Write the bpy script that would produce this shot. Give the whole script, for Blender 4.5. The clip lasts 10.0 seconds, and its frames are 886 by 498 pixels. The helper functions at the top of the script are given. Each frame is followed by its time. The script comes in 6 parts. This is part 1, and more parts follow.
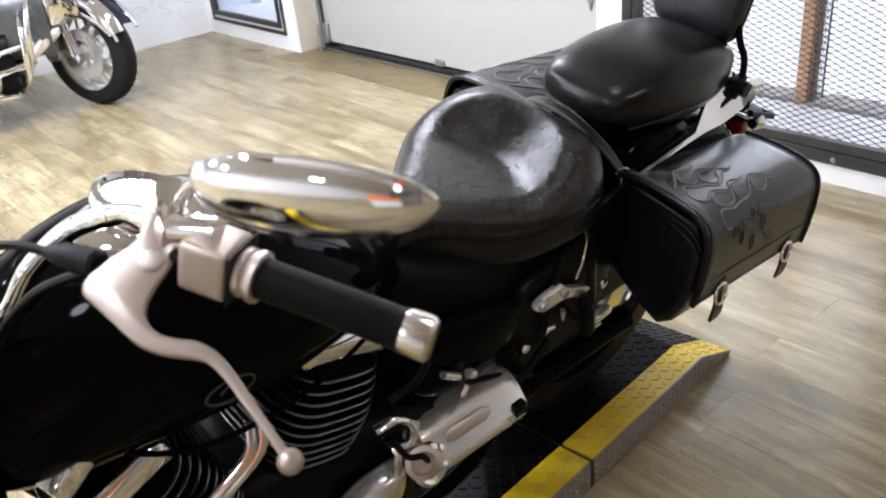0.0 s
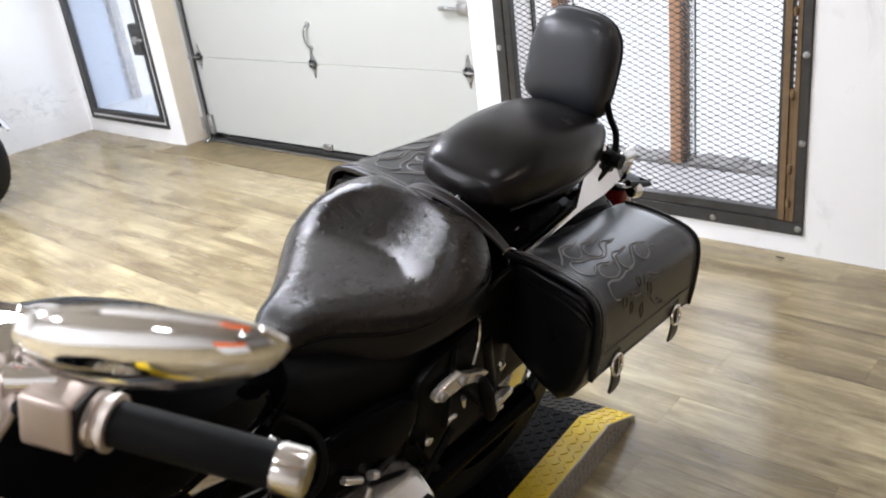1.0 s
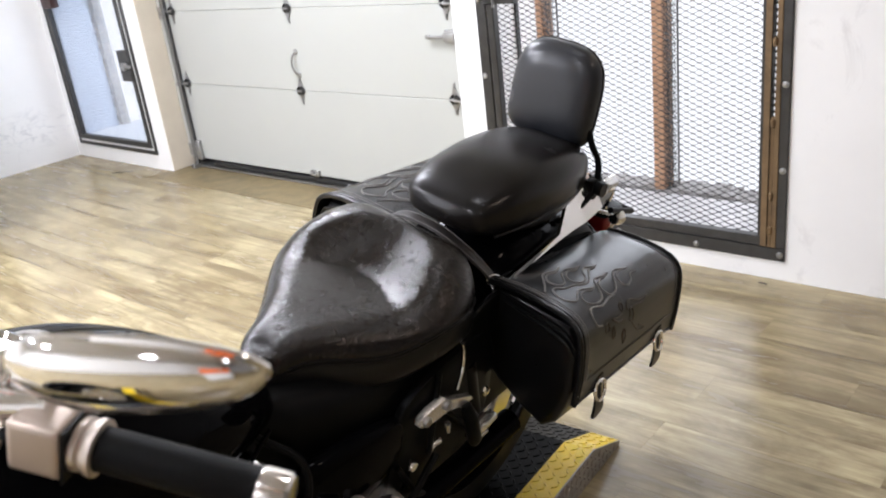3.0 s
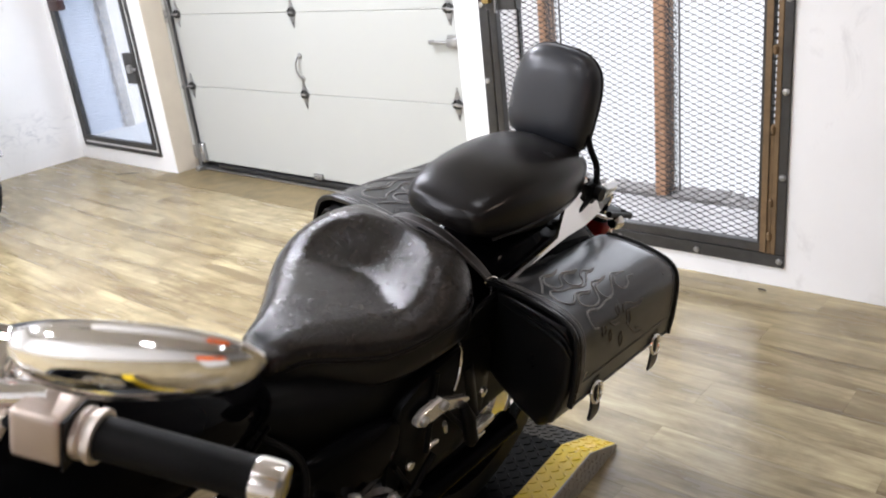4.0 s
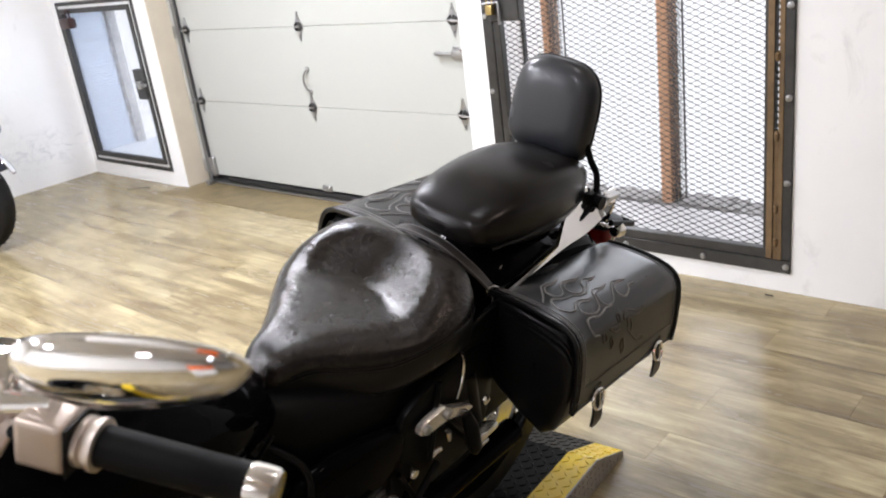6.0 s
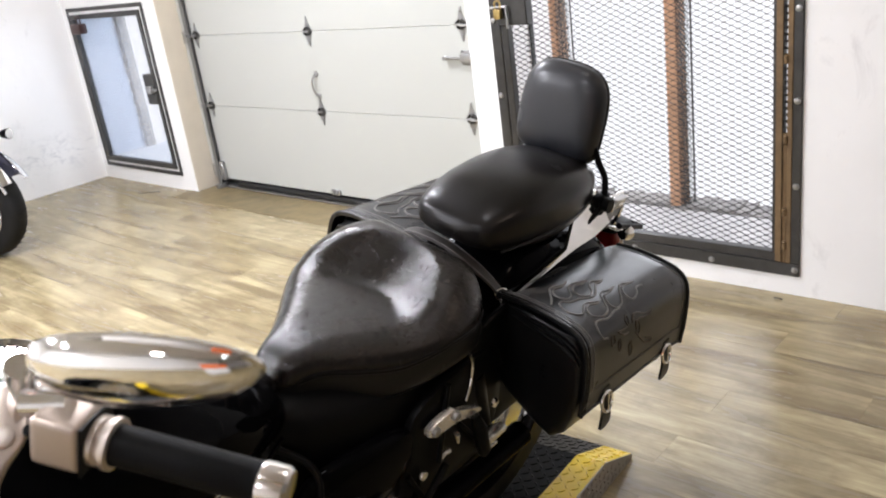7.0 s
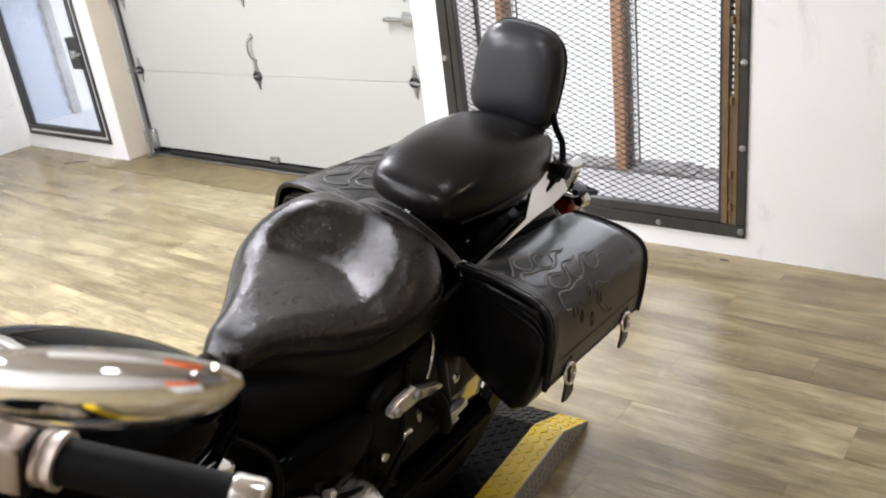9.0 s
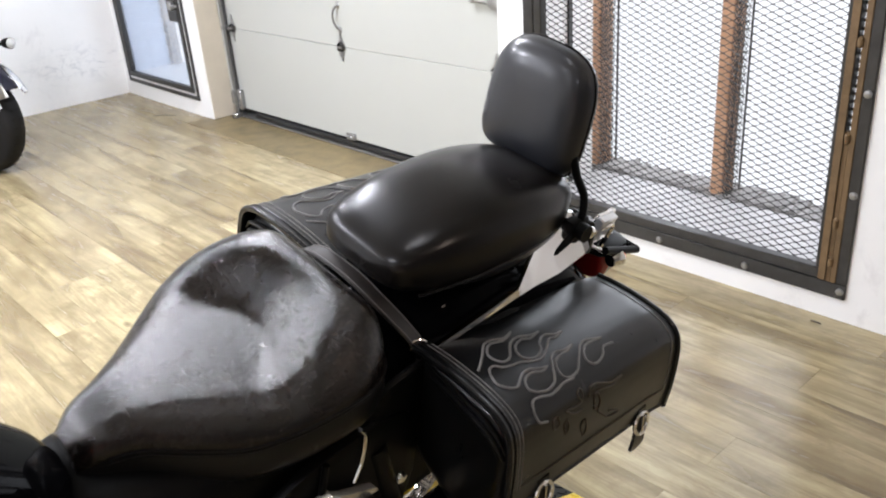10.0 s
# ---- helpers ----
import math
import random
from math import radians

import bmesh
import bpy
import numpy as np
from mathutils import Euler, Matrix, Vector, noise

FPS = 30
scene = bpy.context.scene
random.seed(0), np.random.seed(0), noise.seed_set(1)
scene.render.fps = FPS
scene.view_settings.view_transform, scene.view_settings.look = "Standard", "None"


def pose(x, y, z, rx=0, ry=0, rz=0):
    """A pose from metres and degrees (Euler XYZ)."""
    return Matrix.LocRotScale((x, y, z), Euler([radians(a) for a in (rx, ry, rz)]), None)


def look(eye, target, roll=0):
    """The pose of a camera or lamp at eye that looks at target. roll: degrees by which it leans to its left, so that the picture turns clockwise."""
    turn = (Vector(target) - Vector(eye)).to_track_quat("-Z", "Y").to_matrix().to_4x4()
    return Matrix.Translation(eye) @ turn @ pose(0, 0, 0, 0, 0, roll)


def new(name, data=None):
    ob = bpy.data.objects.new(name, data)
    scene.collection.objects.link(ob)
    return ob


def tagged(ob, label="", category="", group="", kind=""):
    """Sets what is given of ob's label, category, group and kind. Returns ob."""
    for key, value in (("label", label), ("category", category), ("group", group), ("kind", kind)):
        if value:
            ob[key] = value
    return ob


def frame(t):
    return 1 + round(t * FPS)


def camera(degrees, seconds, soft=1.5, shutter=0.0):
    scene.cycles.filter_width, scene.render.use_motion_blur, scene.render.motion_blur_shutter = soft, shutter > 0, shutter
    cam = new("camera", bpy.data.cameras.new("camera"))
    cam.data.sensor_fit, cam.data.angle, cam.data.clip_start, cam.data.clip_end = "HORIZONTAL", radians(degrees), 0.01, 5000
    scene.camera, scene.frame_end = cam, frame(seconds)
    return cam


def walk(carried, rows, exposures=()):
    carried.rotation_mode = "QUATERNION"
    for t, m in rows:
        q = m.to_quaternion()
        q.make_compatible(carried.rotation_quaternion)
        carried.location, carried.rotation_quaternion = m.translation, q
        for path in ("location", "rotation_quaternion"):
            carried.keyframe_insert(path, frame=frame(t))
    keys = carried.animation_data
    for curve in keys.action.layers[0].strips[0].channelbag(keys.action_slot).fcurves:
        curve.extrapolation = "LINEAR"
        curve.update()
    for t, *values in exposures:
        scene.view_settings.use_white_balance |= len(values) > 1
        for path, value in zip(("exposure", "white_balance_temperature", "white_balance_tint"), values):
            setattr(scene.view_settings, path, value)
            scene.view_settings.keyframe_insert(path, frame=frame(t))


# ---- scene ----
cam = camera(55.3, 10.0, soft=2.0)
cam.data.dof.use_dof, cam.data.dof.focus_distance, cam.data.dof.aperture_fstop = True, 2.2, 9.0
PATH = [
    (0, (0.21, 0.242, 1.405), (1.322, 1.62, 0.475), -6.0),
    (0.3, (0.235, 0.244, 1.403), (1.437, 1.565, 0.503), -5.9),
    (0.5, (0.246, 0.245, 1.403), (1.495, 1.543, 0.533), -5.8),
    (0.8, (0.256, 0.246, 1.417), (1.575, 1.516, 0.613), -6.3),
    (1, (0.26, 0.249, 1.418), (1.593, 1.509, 0.62), -7.5),
    (1.5, (0.259, 0.246, 1.426), (1.624, 1.491, 0.66), -6.9),
    (2, (0.259, 0.245, 1.425), (1.627, 1.478, 0.646), -6.6),
    (2.5, (0.257, 0.24, 1.428), (1.629, 1.481, 0.668), -7.1),
    (4, (0.242, 0.213, 1.428), (1.614, 1.469, 0.693), -6.6),
    (4.5, (0.244, 0.207, 1.428), (1.616, 1.464, 0.695), -6.8),
    (5, (0.24, 0.204, 1.427), (1.586, 1.488, 0.692), -7.1),
    (5.5, (0.242, 0.192, 1.432), (1.604, 1.467, 0.71), -7.5),
    (7, (0.234, 0.177, 1.436), (1.585, 1.475, 0.737), -7.9),
    (7.5, (0.232, 0.179, 1.434), (1.581, 1.478, 0.73), -8.0),
    (8, (0.237, 0.188, 1.435), (1.617, 1.45, 0.726), -8.3),
    (8.5, (0.217, 0.218, 1.437), (1.611, 1.451, 0.705), -8.5),
    (8.8, (0.220, 0.237, 1.434), (1.683, 1.362, 0.661), -7.2),
    (9, (0.263, 0.251, 1.43), (1.675, 1.423, 0.634), -7.5),
    (9.2, (0.341, 0.243, 1.434), (1.714, 1.492, 0.689), -4.6),
    (9.3, (0.393, 0.244, 1.408), (1.725, 1.536, 0.662), -3.2),
    (9.4, (0.445, 0.235, 1.421), (1.758, 1.542, 0.667), -1.5),
    (9.5, (0.501, 0.239, 1.419), (1.779, 1.578, 0.663), -1.3),
    (9.7, (0.584, 0.242, 1.426), (1.816, 1.607, 0.638), -3.4),
    (10, (0.709, 0.3, 1.426), (1.909, 1.662, 0.586), -4.3),
]
walk(cam, [(t, look(eye, target, roll)) for t, eye, target, roll in PATH],
     [(0, 0.54, 6050, 13), (1.0, 0.50, 6200, 13), (4.0, 0.48, 6300, 14), (8.5, 0.44, 6480, 14), (9.3, 0.45, 6400, 13), (10.0, 0.47, 6300, 13)])

# ---- world, exposure, large lights ----
world = bpy.data.worlds.new("world")
scene.world = world
world.use_nodes = True
wn = world.node_tree.nodes
sky = wn.new("ShaderNodeTexSky")
sky.sky_type, sky.sun_disc = "NISHITA", False
sky.sun_elevation, sky.sun_rotation = radians(38), radians(80)
wn["Background"].inputs[1].default_value = 0.12
world.node_tree.links.new(sky.outputs[0], wn["Background"].inputs[0])

CEIL = 3.0       # ceiling height
WX = 3.17        # inner face of the door wall
WY = 6.47        # inner face of the wall behind the parked motorcycle
BX, BY = -4.2, -3.6   # closing walls


def area_lamp(name, m, sx, sy, watts, colour=(1, 1, 1)):
    lamp = bpy.data.lights.new(name, "AREA")
    lamp.shape, lamp.size, lamp.size_y, lamp.energy, lamp.color = "RECTANGLE", sx, sy, watts, colour
    ob = new(name, lamp)
    ob.matrix_world = m
    return ob


area_lamp("gate_daylight", look((WX + 1.05, 1.95, 1.30), (0, 1.75, 0.9)), 1.7, 2.2, 34, (0.90, 0.95, 1.0))
area_lamp("grille_daylight", look((WX + 0.95, 5.55, 0.85), (WX + 0.2, 6.0, 0.6)), 0.8, 1.1, 8, (0.56, 0.75, 1.0))

# ---- materials ----


class Mat:
    """A node material with short ways to add nodes."""

    def __init__(self, name, **values):
        self.m = bpy.data.materials.new(name)
        self.m.use_nodes = True
        self.t = self.m.node_tree
        self.b = self.t.nodes["Principled BSDF"]
        for key, value in values.items():
            self.b.inputs[key.replace("_", " ")].default_value = value

    def node(self, kind, **inputs):
        n = self.t.nodes.new("ShaderNode" + kind)
        for key, value in inputs.items():
            self.put(n, key.replace("_", " "), value)
        return n

    def put(self, n, key, value):
        socket = n.inputs[int(key[1:])] if key[0] == "i" and key[1:].isdigit() else n.inputs[key]
        if isinstance(value, bpy.types.NodeSocket):
            self.t.links.new(value, socket)
        else:
            socket.default_value = value

    def set(self, **inputs):
        for key, value in inputs.items():
            self.put(self.b, key.replace("_", " "), value)
        return self

    def coords(self, scale=(1, 1, 1), kind="Object", shift=None):
        mapping = self.node("Mapping", Vector=self.node("TexCoord").outputs[kind], Scale=scale)
        if shift is not None:
            self.put(mapping, "Location", shift)
        return mapping.outputs[0]

    def noise(self, scale, detail=4, rough=0.55, at=None, distortion=0.0):
        n = self.node("TexNoise", Scale=scale, Detail=detail, Roughness=rough, Distortion=distortion)
        if at is not None:
            self.put(n, "Vector", at)
        return n.outputs[0]

    def ramp(self, fac, *stops):
        n = self.node("ValToRGB", Fac=fac)
        r = n.color_ramp
        while len(r.elements) < len(stops):
            r.elements.new(0.5)
        for e, (p, c) in zip(r.elements, stops):
            e.position, e.color = p, ((c, c, c, 1) if isinstance(c, (int, float)) else (*c, 1))
        return n.outputs[0]

    def mix(self, fac, a, b, blend="MIX"):
        n = self.t.nodes.new("ShaderNodeMix")
        n.data_type, n.blend_type = "RGBA", blend
        for i, value in ((0, fac), (6, a), (7, b)):
            if isinstance(value, bpy.types.NodeSocket):
                self.t.links.new(value, n.inputs[i])
            else:
                n.inputs[i].default_value = value if i == 0 else (*value, 1)[:4]
        return n.outputs[2]

    def bump(self, height, strength=0.2, distance=0.002, normal=None):
        n = self.node("Bump", Height=height, Strength=strength, Distance=distance)
        if normal is not None:
            self.put(n, "Normal", normal)
        self.set(Normal=n.outputs[0])
        return n.outputs[0]

    def random(self):
        return self.node("ObjectInfo").outputs["Random"]


def plain(name, colour, rough=0.5, metal=0.0, vary=0.12, scale=30.0, bump=0.05, spec=0.5):
    """A surface with grain and blotches round one base colour."""
    m = Mat(name, Metallic=metal, Specular_IOR_Level=spec)
    n1, n2 = m.noise(scale, 5, 0.6, m.coords()), m.noise(scale / 9, 3, 0.5, m.coords(shift=(3, 1, 2)))
    dark = tuple(c * (1 - vary) for c in colour)
    light = tuple(min(1, c * (1 + vary)) for c in colour)
    m.set(Base_Color=m.mix(0.5, m.ramp(n1, (0.3, dark), (0.7, light)), m.ramp(n2, (0.3, dark), (0.7, light))))
    m.set(Roughness=m.ramp(n2, (0.3, max(0.02, rough * 0.8)), (0.75, min(1, rough * 1.2))))
    if bump:
        m.bump(n1, bump, 0.001)
    return m.m


def chrome(name, colour=(0.86, 0.85, 0.84), rough=0.05):
    m = Mat(name, Metallic=1.0, Base_Color=(*colour, 1))
    n = m.noise(14, 3, 0.5, m.coords())
    m.set(Roughness=m.ramp(n, (0.35, rough * 0.7), (0.75, rough * 1.5)))
    return m.m


def leather(name, colour, rough, grain=420.0, worn=0.0, spec=0.4, coat=0.0, finish=0.2):
    """Pebbled hide; worn: how far the finish is rubbed and creased; past half its sheen is tinted warm too."""
    m = Mat(name)
    co = m.coords()
    v = m.node("TexVoronoi", Vector=co, Scale=grain)
    v.feature = "F1"
    fine = m.noise(grain * 0.4, 4, 0.6, co)
    big = m.noise(9, 5, 0.65, co, 0.4)
    rub = m.noise(70, 7, 0.78, co, 1.0)
    tan = (colour[0] * 1.9, colour[1] * 1.55, colour[2] * 1.4)
    base = m.mix(m.ramp(big, (0.45, 0.0), (0.75, worn)), colour, tan)
    base = m.mix(m.ramp(rub, (0.55, 0.0), (0.8, worn * 0.8)), base, (colour[0] * 2.6, colour[1] * 2.2, colour[2] * 2.0))
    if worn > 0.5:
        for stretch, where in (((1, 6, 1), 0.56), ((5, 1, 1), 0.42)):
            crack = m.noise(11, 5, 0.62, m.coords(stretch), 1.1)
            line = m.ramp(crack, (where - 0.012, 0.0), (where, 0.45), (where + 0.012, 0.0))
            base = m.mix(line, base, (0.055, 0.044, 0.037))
    m.set(Base_Color=base)
    m.set(Roughness=m.mix(0.55, m.ramp(big, (0.3, rough * 0.75), (0.7, rough * 1.25)), m.ramp(rub, (0.4, rough * (0.95 - 0.3 * worn)), (0.75, rough * (1.1 + 0.5 * worn)))))
    low = m.bump(v.outputs["Distance"], 0.04 + 0.12 * worn, 0.0006)
    mid = m.bump(rub, 0.01 + 0.30 * worn, 0.0012, low)
    wobble = m.node("TexNoise", Vector=co, Scale=60.0, Detail=3.0)
    crackle = m.node("TexVoronoi", Vector=m.mix(0.012, co, wobble.outputs["Color"]), Scale=150.0)
    crackle.feature = "DISTANCE_TO_EDGE"
    fold = m.bump(m.ramp(crackle.outputs["Distance"], (0.0, 0.0), (0.12, 1.0)), 0.20 * worn, 0.0006, mid)
    m.bump(m.noise(16, 3, 0.5, co, 0.6), 0.04 + 0.06 * worn, 0.0025, fold)
    if coat:
        pebble = m.noise(230, 4, 0.65, co)
        wave = m.node("Bump", Height=pebble, Strength=0.05 + 0.55 * worn, Distance=0.0009 + 0.0012 * worn)
        crease = m.node("Bump", Height=m.noise(60, 5, 0.65, m.coords((1, 0.35, 1)), 0.5), Strength=0.40 * worn, Distance=0.0024, Normal=wave.outputs[0])
        blur = m.ramp(big, (0.3, finish * 0.8), (0.7, finish * 1.25))
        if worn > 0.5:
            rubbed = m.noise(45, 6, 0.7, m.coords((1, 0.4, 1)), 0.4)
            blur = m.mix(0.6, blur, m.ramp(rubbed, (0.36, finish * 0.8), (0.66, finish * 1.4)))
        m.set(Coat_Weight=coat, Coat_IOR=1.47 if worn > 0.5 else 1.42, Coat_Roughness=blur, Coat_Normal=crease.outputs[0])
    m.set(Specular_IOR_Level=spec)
    # bronze look of the reflected lamps, put into the sheen as a warm tint
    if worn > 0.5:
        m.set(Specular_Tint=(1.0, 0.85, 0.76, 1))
    return m.m


SEAT_LEATHER = leather("worn_leather_warm_sheen", (0.0042, 0.0033, 0.0029), 0.26, 520, 0.8, 0.08, 0.80, 0.115)
STRAP_LEATHER = leather("brown_strap_leather", (0.030, 0.026, 0.024), 0.5, 600, 0.1, 0.5)
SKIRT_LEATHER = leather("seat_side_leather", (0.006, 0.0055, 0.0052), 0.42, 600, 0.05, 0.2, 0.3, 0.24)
PAD_LEATHER = leather("black_leather", (0.0045, 0.0036, 0.0032), 0.36, 620, 0.0, 0.08, 0.52, 0.22)
# lighter, bluish copy of the black leather: the backrest's sheen as base colour
REST_LEATHER = leather("sheen_grey_leather", (0.010, 0.011, 0.014), 0.45, 620, 0.10, 0.30, 0.6, 0.24)
BAG_LEATHER = leather("saddlebag_leather", (0.0042, 0.0042, 0.0044), 0.30, 500, 0.0, 0.15, 0.4, 0.22)
DARK_THREAD = plain("dark_brown_thread", (0.040, 0.030, 0.021), 0.55, 0, 0.3, 300, 0.2)
THREAD = plain("grey_thread", (0.17, 0.162, 0.155), 0.6, 0, 0.2, 300, 0.2)
CHROME = chrome("chrome")
# next two metals: the beige floor's reflection is put into their warm base
SATIN = chrome("polished_aluminium", (0.64, 0.57, 0.51), 0.44)
LEVER = plain("satin_cast_aluminium", (0.47, 0.395, 0.335), 0.36, 0.75, 0.06, 30, 0)
PAINT = plain("black_gloss_paint", (0.002, 0.002, 0.0024), 0.05, 0, 0.1, 40, 0, 0.03)
GLOSS_BLACK = plain("semi_gloss_black", (0.004, 0.004, 0.004), 0.22, 0, 0.1, 60, 0, 0.5)
PLASTIC = plain("black_plastic", (0.003, 0.003, 0.003), 0.42, 0, 0.2, 90, 0.1, 0.09)
RUBBER = plain("grip_rubber", (0.003, 0.003, 0.003), 0.55, 0, 0.2, 160, 0.25, 0.12)
TYRE = plain("tyre_rubber", (0.007, 0.007, 0.0075), 0.6, 0, 0.2, 90, 0.2, 0.25)
ENGINE = plain("black_engine_coat", (0.003, 0.003, 0.003), 0.35, 0.0, 0.2, 70, 0.1, 0.1)
COVER = plain("bright_buffed_aluminium", (0.84, 0.82, 0.79), 0.20, 0.75, 0.04, 30, 0)
CAP_METAL = chrome("brushed_bar_end", (0.80, 0.76, 0.72), 0.17)
FIN_EDGE = plain("machined_fin_edge", (0.22, 0.215, 0.21), 0.3, 1.0, 0.1, 60, 0)
STEEL_DARK = plain("dark_mill_steel", (0.055, 0.054, 0.052), 0.42, 0.55, 0.35, 22, 0.15)
RUST = plain("rusty_hinge_steel", (0.15, 0.095, 0.045), 0.6, 0.15, 0.4, 30, 0.25)
GALV = plain("galvanised_steel", (0.36, 0.36, 0.355), 0.36, 0.85, 0.2, 45, 0.1)
MESH_STEEL = plain("expanded_steel", (0.03, 0.028, 0.026), 0.5, 0.5, 0.3, 40, 0.1)
RED_LENS = Mat("red_lens", Base_Color=(0.28, 0.012, 0.012, 1), Roughness=0.12, Coat_Weight=0.5).m
ORANGE = plain("orange_plastic", (0.85, 0.16, 0.02), 0.4, 0, 0.08, 20, 0)
SEAL = plain("black_door_seal", (0.015, 0.015, 0.015), 0.6, 0, 0.2, 60, 0.1)
RUBBLE = plain("grey_rough_mortar", (0.30, 0.29, 0.28), 0.9, 0, 0.5, 40, 0.6)
WOOD_POST = plain("stained_timber_post", (0.55, 0.31, 0.18), 0.6, 0, 0.3, 14, 0.2)
CONCRETE = plain("rough_concrete", (0.34, 0.335, 0.32), 0.85, 0, 0.3, 26, 0.5)
BLUE_PAINT = plain("dark_blue_paint", (0.004, 0.004, 0.014), 0.1, 0, 0.1, 40, 0)
LEDGE = plain("dusty_white_ledge", (0.52, 0.515, 0.51), 0.8, 0, 0.25, 9, 0.2)
GREY_ENGINE = plain("grey_engine_paint", (0.10, 0.10, 0.105), 0.3, 0.5, 0.3, 16, 0)
CREAM = plain("cream_garage_panel", (0.43, 0.44, 0.41), 0.42, 0, 0.015, 5, 0.02)
JAMB_SHADE_TAN = plain("shaded_jamb_tan", (0.56, 0.50, 0.40), 0.6, 0, 0.1, 7, 0.05)
TRACK_STEEL = plain("dull_track_steel", (0.17, 0.17, 0.165), 0.5, 0.5, 0.3, 30, 0.1)
REVEAL_EDGE = plain("crumbling_render", (0.50, 0.47, 0.43), 0.9, 0, 0.4, 60, 0.7)
GRILLE_WIRE = plain("dull_grille_wire", (0.34, 0.37, 0.43), 0.6, 0.0, 0.2, 60, 0)
LINING = plain("daylight_blue_boarding", (0.66, 0.70, 0.77), 0.5, 0, 0.05, 14, 0.05)
CEILING_PAINT = plain("white_board_ceiling", (0.55, 0.54, 0.53), 0.7, 0, 0.1, 5, 0.1)
LAMP_WHITE = plain("white_enamel", (0.75, 0.75, 0.74), 0.4, 0, 0.03, 20, 0)


def wall_paint():
    m = Mat("white_wall_paint", Roughness=0.62)
    co = m.coords()
    grain, blot = m.noise(240, 4, 0.6, co), m.noise(1.3, 6, 0.62, co)
    smear = m.noise(5.5, 6, 0.7, m.coords((1, 1, 0.6)), 0.8)
    base = m.ramp(blot, (0.3, (0.80, 0.795, 0.78)), (0.7, (0.85, 0.848, 0.84)))
    far = m.node("VectorMath", i0=m.coords((2.0, 1.0, 5.5), shift=(-SCUFF[0] * 2.0, -SCUFF[1], -SCUFF[2] * 5.5)))
    far.operation = "LENGTH"
    spot = m.ramp(far.outputs["Value"], (0.25, 1.0), (0.95, 0.0))
    marks = m.ramp(m.noise(9, 6, 0.7, m.coords((1, 1, 1.8)), 1.2), (0.50, 0.0), (0.66, 0.55))
    base = m.mix(m.ramp(smear, (0.58, 0.0), (0.72, 0.32)), base, (0.48, 0.47, 0.46))
    both = m.mix(1.0, spot, marks, "MULTIPLY")
    m.set(Base_Color=m.mix(both, base, (0.36, 0.37, 0.40)))
    m.bump(grain, 0.06, 0.001)
    return m.m


SCUFF = (2.86, 6.47, 0.27)      # dirty patch on the wall by the parked motorcycle
WALL_PAINT = wall_paint()
# for the unseen south wall only: dark, so that gloss facing it reads dark
DARK_REFLECTION_WALL = plain("reflection_dark_grey", (0.27, 0.262, 0.255), 0.7, 0, 0.1, 4, 0.05)


def plank_wood():
    """Pale wood-look vinyl: long grain, knots, a tone of its own for each board."""
    m = Mat("pale_oak_vinyl")
    info = m.random()
    off = m.node("CombineXYZ", X=m.node("Math", i0=info, i1=37.0).outputs[0], Y=m.node("Math", i0=info, i1=91.0).outputs[0])
    for n in m.t.nodes:
        if n.bl_idname == "ShaderNodeMath":
            n.operation = "MULTIPLY"
    add = m.node("VectorMath", i0=m.node("TexCoord").outputs["Object"], i1=off.outputs[0])
    wide = m.node("Mapping", Vector=add.outputs[0], Scale=(9, 0.9, 1)).outputs[0]
    fine = m.node("Mapping", Vector=add.outputs[0], Scale=(60, 2.2, 1)).outputs[0]
    streak, hair = m.noise(1.6, 5, 0.62, wide, 0.7), m.noise(2.0, 4, 0.6, fine)
    knot = m.node("TexVoronoi", Vector=m.node("Mapping", Vector=add.outputs[0], Scale=(5.2, 2.2, 1)).outputs[0], Scale=1.0)
    tone = m.ramp(info, (0.0, (0.255, 0.208, 0.112)), (0.3, (0.345, 0.292, 0.165)), (0.7, (0.425, 0.368, 0.218)), (1.0, (0.500, 0.442, 0.275)))
    dark = m.mix(1.0, tone, (0.50, 0.455, 0.41), "MULTIPLY")
    pale = m.mix(0.42, tone, (0.56, 0.46, 0.26))
    base = m.mix(m.ramp(streak, (0.36, 0.0), (0.62, 1.0)), dark, pale)
    base = m.mix(m.ramp(hair, (0.35, 0.38), (0.6, 0.0)), base, (0.20, 0.15, 0.09))
    base = m.mix(m.ramp(knot.outputs["Distance"], (0.03, 0.75), (0.085, 0.0)), base, (0.085, 0.06, 0.04))
    mott = m.noise(7, 5, 0.65, m.node("Mapping", Vector=add.outputs[0], Scale=(1, 0.6, 1)).outputs[0], 0.5)
    base = m.mix(m.ramp(mott, (0.44, 0.0), (0.68, 0.62)), base, (0.150, 0.108, 0.057))
    blot = m.noise(2.3, 6, 0.7, m.node("Mapping", Vector=add.outputs[0], Scale=(2.2, 0.8, 1)).outputs[0], 1.2)
    base = m.mix(m.ramp(blot, (0.50, 0.0), (0.64, 0.42)), base, (0.17, 0.118, 0.060))
    worn = m.noise(1.1, 4, 0.6, m.node("NewGeometry").outputs["Position"], 0.3)
    base = m.mix(m.ramp(worn, (0.42, 0.0), (0.72, 0.22)), base, (0.40, 0.345, 0.21))
    m.set(Base_Color=base, Roughness=m.ramp(streak, (0.3, 0.30), (0.7, 0.20)), Specular_IOR_Level=0.42)
    m.bump(hair, 0.08, 0.0008)
    return m.m


PLANK = plank_wood()
THRESHOLD_WOOD = plain("worn_brown_plywood", (0.180, 0.138, 0.070), 0.5, 0, 0.55, 11, 0.1)


